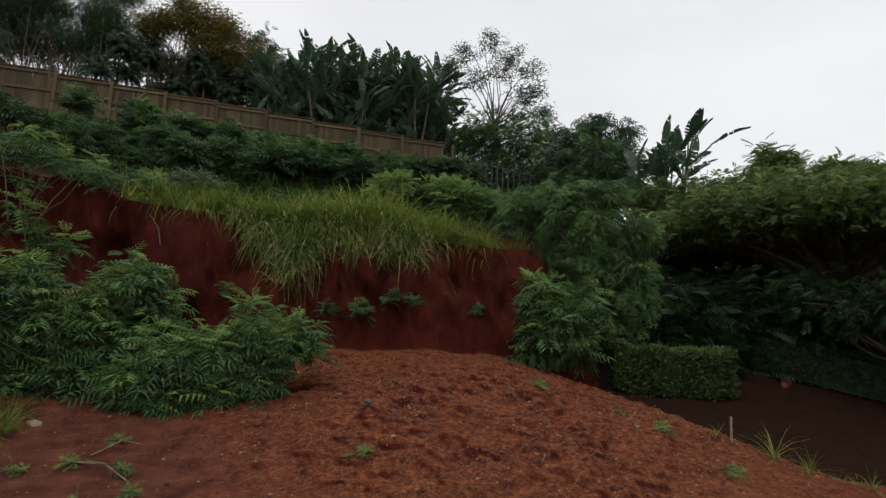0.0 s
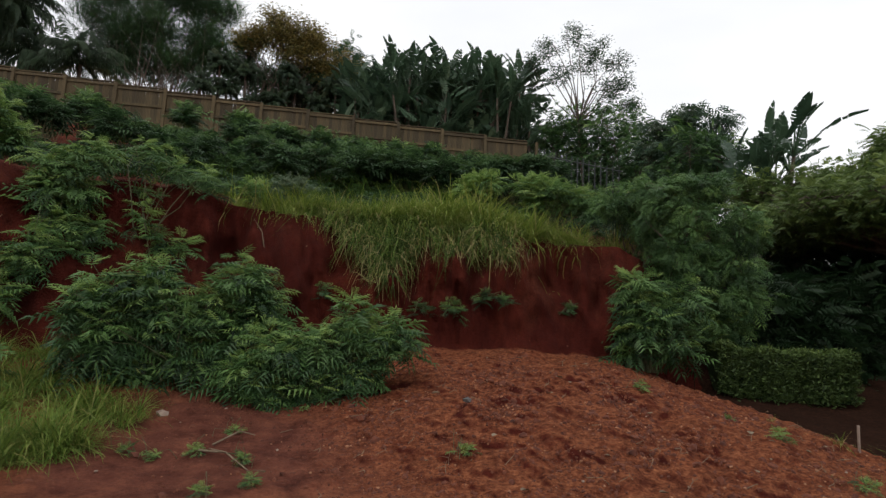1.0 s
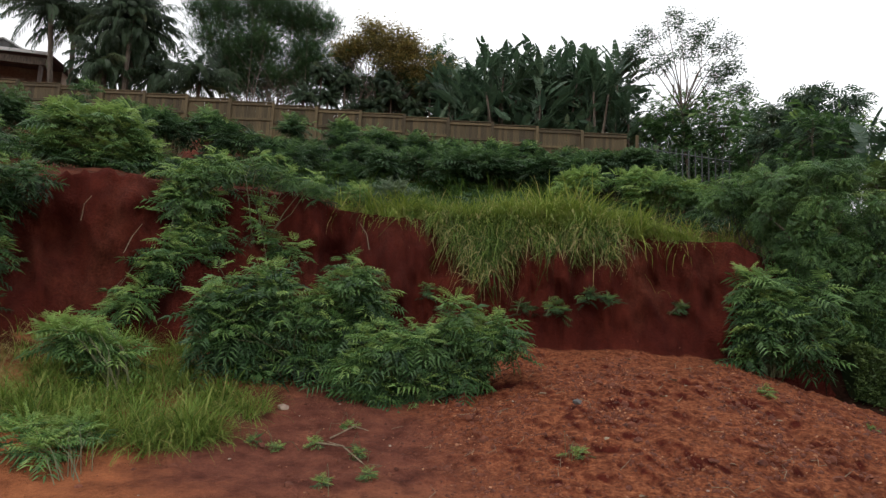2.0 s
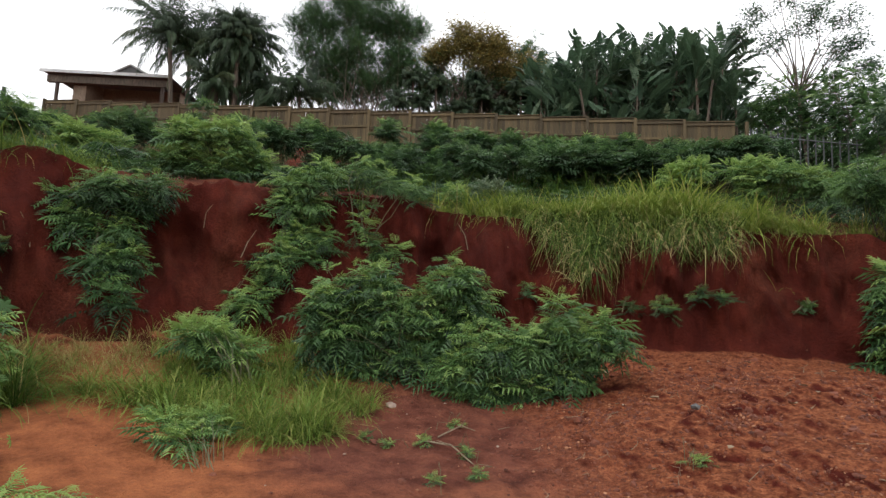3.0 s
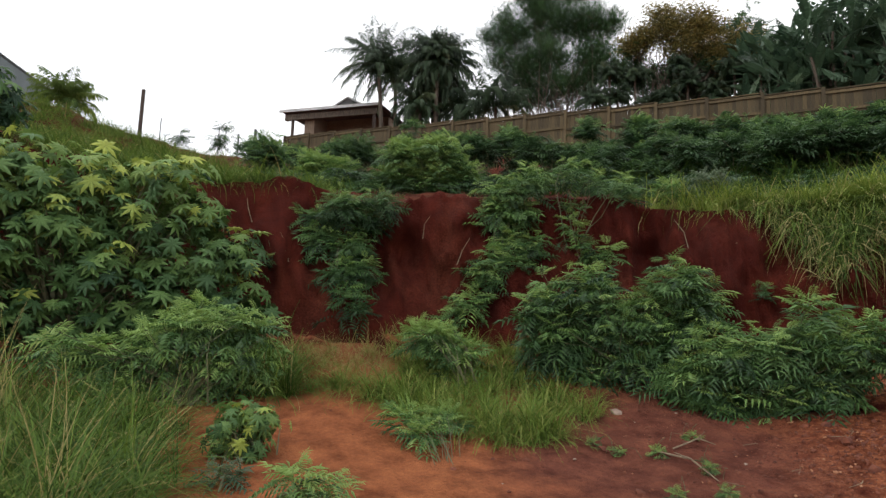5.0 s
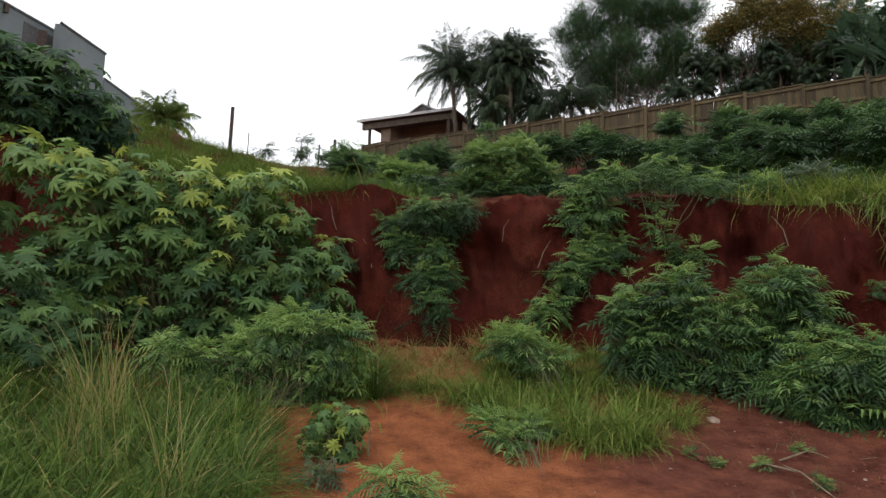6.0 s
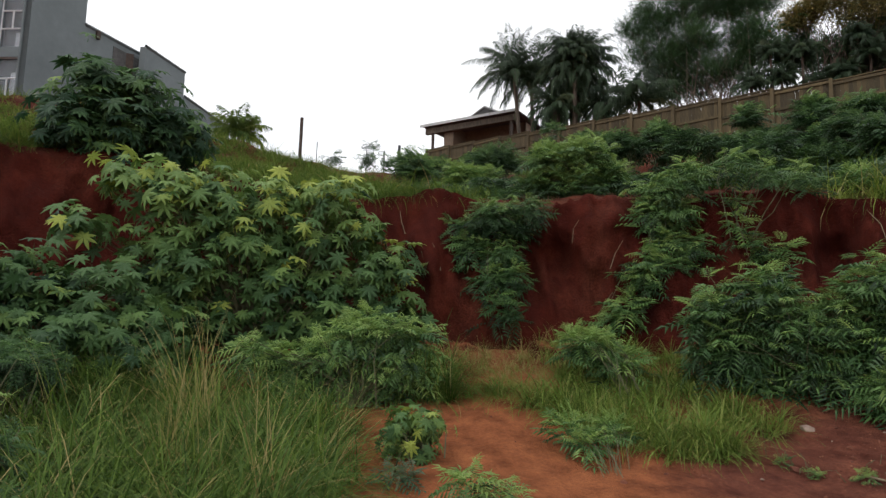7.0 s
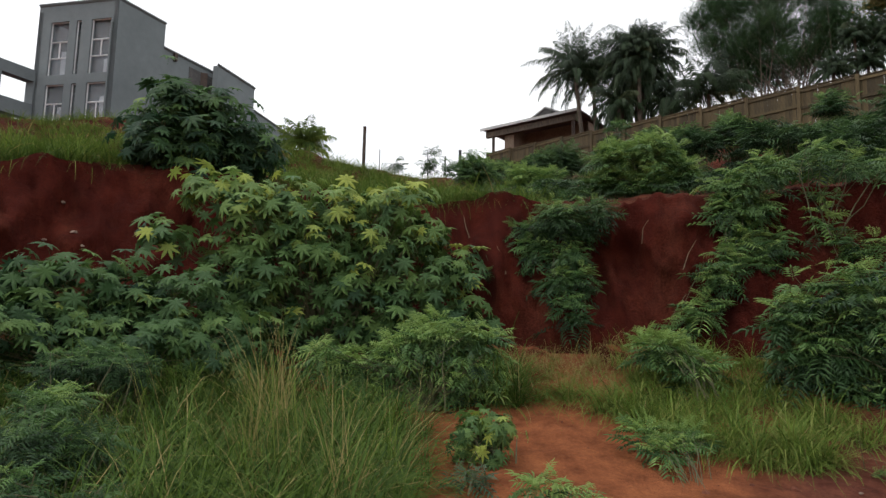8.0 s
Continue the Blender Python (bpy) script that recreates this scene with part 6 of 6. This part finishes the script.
grass("crest_turf", "short green turf covering the slope above the bank", [spot(a, r, 1.9, w) for a, r, w in
      ((97, 18, 1.2), (101, 18, 1.2), (105, 17.5, 1.2), (94, 19, 1), (98, 20.5, 1.2), (102, 20, 1.2), (106, 19.5, 1.2), (90, 19, 1), (86, 18.5, 1), (82, 20, 1), (78, 19, 1), (74, 18.5, 1), (70, 18, 1), (66, 17, 1),
       (72, 22, 1), (77, 23, 1), (82, 23, 1), (68, 22, 1), (64, 20, .8), (87, 21.5, .8), (110, 18, 1), (95, 22, 1.2), (99, 23, 1.2), (103, 22, 1.2), (107, 21.5, 1), (91, 23, 1), (80, 25.5, 1), (75, 25.5, 1), (70, 25, 1), (85, 25, 1))],
      GRASS, WIDE, 60000, 0.40, tone=0.58, lean=0.75, dry=0.02)
bearings_from(MIDDLE)
grass("grass_patch", "green grass patch on the washed clay", [spot(a, r, s * 0.7, w) for a, r, s, w in
      ((38, 7.5, .3, 1), (40.5, 7.4, .35, 1.2), (44, 7.6, .35, 1.3), (47.5, 8.0, .35, 1.3), (50.5, 8.4, .38, 1.3), (48, 9.0, .35, 1.2), (44, 8.6, .35, 1), (53.5, 8.8, .3, .8), (37, 8.5, .3, 1), (46, 9.6, .3, 1), (50, 9.7, .3, .9), (42.5, 9.3, .3, 1), (39.8, 9.2, .3, .8),
       (47, 10.3, .25, .7), (43, 10.2, .25, .7), (51, 10.4, .25, .5), (40.5, 10.2, .2, .4), (34.8, 8.2, .25, .6), (33.5, 9.4, .25, .4), (58, 9.0, .3, .6))],
      GRASS, BROAD, 36000, 0.48, tone=0.74, lean=1.05, dry=0.02)
bearings_from(END)
grass("tall_grass", "tall green grass with dry seed stalks", [spot(a, r, s, w) for a, r, s, w in
      ((80, 6.2, .45, 1.2), (86, 6.0, .45, 1.2), (92, 5.8, .45, 1), (76, 6.6, .35, .8), (83, 7.4, .5, 1), (90, 7.4, .5, 1), (97, 7.0, .5, .8), (74, 5.4, .3, .6), (82, 4.9, .4, .8), (91, 4.8, .4, .7), (72, 7.8, .25, .5),
       (62, 9.6, .25, .5), (60.5, 9.0, .2, .4), (80, 8.4, .4, 1), (88, 8.6, .4, 1), (95, 8.4, .4, .8), (100, 5.4, .5, .8), (104, 7.2, .5, .8), (92, 9.2, .5, 1.2), (98, 9.0, .5, 1.2), (104, 9.0, .6, 1.2), (100, 10.0, .5, 1), (94, 10.2, .5, .8), (107, 10, .5, 1), (86, 9.4, .4, .8))],
      GRASS, BLADES, 70000, 0.85, tone=0.42, lean=0.6, dry=0.07)


grass("seed_stalks", "thin straw-coloured seed stalks standing in the tall grass", [spot(a, r, s, w) for a, r, s, w in
      ((81, 6.6, .35, 1.4), (77, 7.2, .3, 1), (86, 5.2, .4, .6), (92, 6.0, .5, .5), (70, 7.4, .2, .3), (84, 7.4, .35, 1))],
      GRASS, [strap(4, 0.0028, b) for b in (0.1, 0.25, 0.5)], 420, 1.15, tone=0.9, lean=0.22, dry=0.7)
bearings_from(MIDDLE)
grass("dry_grass", "dry brownish grass at the foot of the bank behind the patch", [spot(a, r, s, w) for a, r, s, w in
      ((54, 10.2, .4, 1), (57, 10.3, .35, 1), (51, 10.4, .3, .8), (60, 10.2, .3, .6), (48, 10.4, .3, .6), (63, 10.3, .3, .6), (56, 9.8, .4, .8))],
      GRASS, BLADES, 4600, 0.45, tone=0.8, lean=0.8, dry=0.55)


# ---- clods, stones, twigs and weeds on the clay ----
def lump():
    bm = bmesh.new()
    bmesh.ops.create_icosphere(bm, subdivisions=1, radius=1.0)
    v = np.array([p.co[:] for p in bm.verts])
    f = np.array([[q.index for q in t.verts] for t in bm.faces])
    bm.free()
    return v, f


LV, LF = lump()


def clods(name, label, n, cx, cy, sx, sy, smin, smax, mat):
    s = Soup()
    for _ in range(9):
        x, y = rng.normal(cx, sx, n // 9), rng.normal(cy, sy, n // 9)
        keep = [(a, b) for a, b in zip(x, y) if math.hypot(a, b) < profile(round(math.degrees(math.atan2(-a, b)), 2))[0] + 0.1
                and (n < 3000 or noise.noise((a * 1.4, b * 1.4, 5.0)) + 0.4 * noise.noise((a * 4.0, b * 4.0, 2.0)) > rng.normal(0.0, 0.12))]
        p = np.array([(a, b, ground_z(a, b) + rough_z(a, b)) for a, b in keep])
        size = smin + (smax - smin) * rng.random(len(p)) ** 4
        tv = LV * (1 + rng.normal(0, 0.16, (len(LV), 1)))
        sc = size[:, None] * rng.uniform(0.6, 1.3, (len(p), 3)) * (1, 1, 0.85)
        s.stamp(tv, LF, p, turn(rng.random(len(p)) * 6.28, rng.normal(0, .4, len(p)), rng.normal(0, .4, len(p))), sc, rng.random(len(p)))
    return single(name, s, mat, label, "soil", (cx, cy, ground_z(cx, cy)), kind="stuff")


clods("clay_clods", "crumbled red clay clods on the mound", 15000, 0.5, 7.6, 2.3, 1.6, 0.008, 0.034, CLOD)
clods("clay_crumbs", "small clay crumbs scattered over the flat", 300, -3.2, 6.6, 1.9, 1.3, 0.005, 0.02, CLOD)


clods("clay_lumps", "fist-sized red clay lumps on the mound", 520, 0.4, 7.4, 2.3, 1.5, 0.02, 0.06, CLOD)
clods("edge_crumbs", "dark clay crumbs trodden into the flat beside the mound", 900, -1.9, 6.5, 0.8, 0.7, 0.006, 0.024, CLOD)
clods("pale_crumbs", "pale dry crumbs and chips on the mound", 4200, 0.4, 7.4, 2.3, 1.4, 0.004, 0.02, PALE)


def stone(p, size, label, mat=STONE, squash=0.5):
    s = Soup()
    v = LV * (1 + rng.normal(0, 0.15, (len(LV), 1))) * (size, size * 0.7, size * squash)
    a = rng.random() * 6.28
    c, t = math.cos(a), math.sin(a)
    s.add(v @ np.array(((c, t, 0), (-t, c, 0), (0, 0, 1))) + p + (0, 0, size * squash * 0.4), LF)
    single("stone", s, mat, label, "stone", p, "stones on the clay")


bearings_from(MIDDLE)
stone(on(2.4, 6.9, 0.3), 0.07, "black scrap of crumpled rubbish on the mound", TILE)
stone(on(30.8, 8.2), 0.09, "pale flat stone lying on red clay")
for _ in range(34):
    p = on(rng.uniform(-30, 45), rng.uniform(5.4, 9.6))
    p[2] += rough_z(p[0], p[1])
    stone(p, rng.uniform(0.010, 0.028), "small pale stone on red clay")


def twig(p, length, phi, label, lift=0.05, rad=0.008):
    s = Soup()
    d = np.array((math.cos(phi), math.sin(phi), 0))
    q = p + d * length
    q[2] = ground_z(q[0], q[1]) + 0.02
    m = (p + q) / 2 + (0.04, 0.03, lift)
    s.tube([p + (0, 0, .012), m, q], rad, rad * 0.5, 5)
    s.tube([m, m + (d[1] * length * .25, -d[0] * length * .25, lift)], rad * 0.7, rad * 0.3, 4)
    single("dry_twig", s, DRY, label, "twig", p, "twigs on the clay")


twig(on(27.5, 7.1), 0.9, -0.4, "dry brown branch lying on the clay", 0.08, 0.014)
twig(on(26.0, 7.2), 0.5, 0.9, "dry brown branch lying on the clay", 0.10, 0.012)
twig(on(54.0, 5.2), 0.7, -0.9, "dark dry twig on the washed clay", 0.01, 0.008)
for _ in range(60):
    p = on(rng.uniform(-28, 22), rng.uniform(5.6, 9.8))
    p[2] += rough_z(p[0], p[1])
    twig(p, rng.uniform(0.06, 0.22), rng.random() * 6.28, "short dry stalk on the mound", rng.uniform(0.01, 0.06), 0.004)
bearings_from(START)
for az, r, hh in ((-24.9, 9.1, 0.22), (-29.2, 8.6, 0.28), (-32.1, 8.4, 0.26), (-33.8, 8.3, 0.16), (-34.9, 8.3, 0.24), (-20.0, 9.3, 0.12), (-27.6, 7.6, 0.16), (-24.0, 7.2, 0.14)):
    grass("grass_tuft", "small dry grass tuft on the rim of the mound", [spot(az, r, 0.07)], GRASS, BROAD, 90, hh * 1.4, "grass tufts on the mound", 0.7, 0.7, dry=0.35)
stake = Soup()
foot = on(-26.3, 8.95)
stake.box(foot + (0, 0, 0.15), (0.022, 0.022, 0.36), 0.4)
single("wooden_stake", stake, STONE, "pale thin peg standing on the rim of the mound", "stake", foot)
bearings_from(MIDDLE)
for az, r, rh in ((30.8, 7.0, 0.12), (27.2, 7.0, 0.13), (23.0, 6.6, 0.12), (21.8, 6.0, 0.10), (24.4, 7.6, 0.10), (2.0, 6.3, 0.06), (26.0, 5.9, 0.10), (33.2, 7.2, 0.08), (-24, 8.0, .10), (-30, 7.2, .12), (-20, 8.6, .08), (-13, 8.6, .08)):
    c = on(az, r, 0.05)
    c[2] += rough_z(c[0], c[1])
    shrub("weed", "small green weed on bare red clay", c - (0, 0, .06), [(c, rh * 0.8, 0.03)], PIN7, GREEN, 7, 6, 0.085, "weeds on the clay", 0.72, 0.004, "weed", 0.2)

bearings_from(MIDDLE)
for az, e, ln, lean in ((33.8, 5.0, 0.7, 0.25), (46.0, 4.5, 0.5, -0.2), (36.0, 8.2, 0.9, 0.1), (24.0, 6.5, 0.5, 0.2), (66.0, 7.5, 0.4, 0.1), (20.0, 7.0, 0.6, -0.2), (-2.0, 6.5, 0.5, 0.2), (62.5, 4.0, 0.5, 0.15), (49.5, 7.0, 0.4, -0.1)):
    p = on_face(az, e, 0.02)
    q = on_face(az + lean * 6, e + math.degrees(ln / 11.0), 0.10)
    s = Soup()
    s.tube([p - (0, 0, .03), (p + q) / 2 + rng.normal(size=3) * 0.04, q], 0.010, 0.005, 4)
    single("dry_weed", s, DRY, "thin pale dry weed clinging to the clay face", "weed", p, "dry weeds on the clay face")
bearings_from(END)
for az, e, size in ((99.5, 6.0, 0.07), (98.8, 4.9, 0.05), (100.4, 8.4, 0.06), (101.5, 5.2, 0.05)):
    stone(on_face(az, e), size, "pale lump of rubble on the clay slope")

bearings_from(START)
for _ in range(46):
    p = on(rng.uniform(-26, 14), rng.uniform(5.4, 10.2))
    p[2] += rough_z(p[0], p[1]) + 0.012
    s = Soup()
    ln, wd, a = rng.uniform(0.03, 0.13), rng.uniform(0.25, 0.4), rng.random() * 6.28
    v = np.array([(0, 0, 0), (0.35, wd, 0.22), (0.5, 0, 0.04), (0.35, -wd, 0.18), (0.75, wd * 0.7, 0.24), (0.8, -wd * 0.6, 0.2), (1, 0, 0.16)]) * ln
    c, t = math.cos(a), math.sin(a)
    s.add(v @ np.array(((c, t, 0), (-t, c, 0), (0, 0, 1))) + p, ((0, 2, 1), (0, 3, 2), (1, 2, 4), (2, 3, 5), (2, 6, 4), (2, 5, 6)))
    single("dry_leaf", s, DRY, "curled dry tan leaf lying on the mound", "leaf", p, "dry leaves on the mound")

bearings_from(END)
for az, r, e, rh, rz in ((67.9, 33, 15.5, 0.42, 0.5), (71.4, 33, 14.3, 0.45, 0.25), (66.0, 33, 14.2, 0.45, 0.3), (64.6, 33, 14.4, 0.6, 0.35)):
    c = el(az, r, e)
    tree("crest_sapling", "small thin sapling on the skyline of the crest", on(az, r), [(c, rh, rz * 1.3), (c - (0.1, 0, 0.7), rh * 0.7, rz)], PIN4, DEEP, 9, 6, 0.30, 0.14, 0.02, 1, 0.6, "saplings on the crest", 0.5)
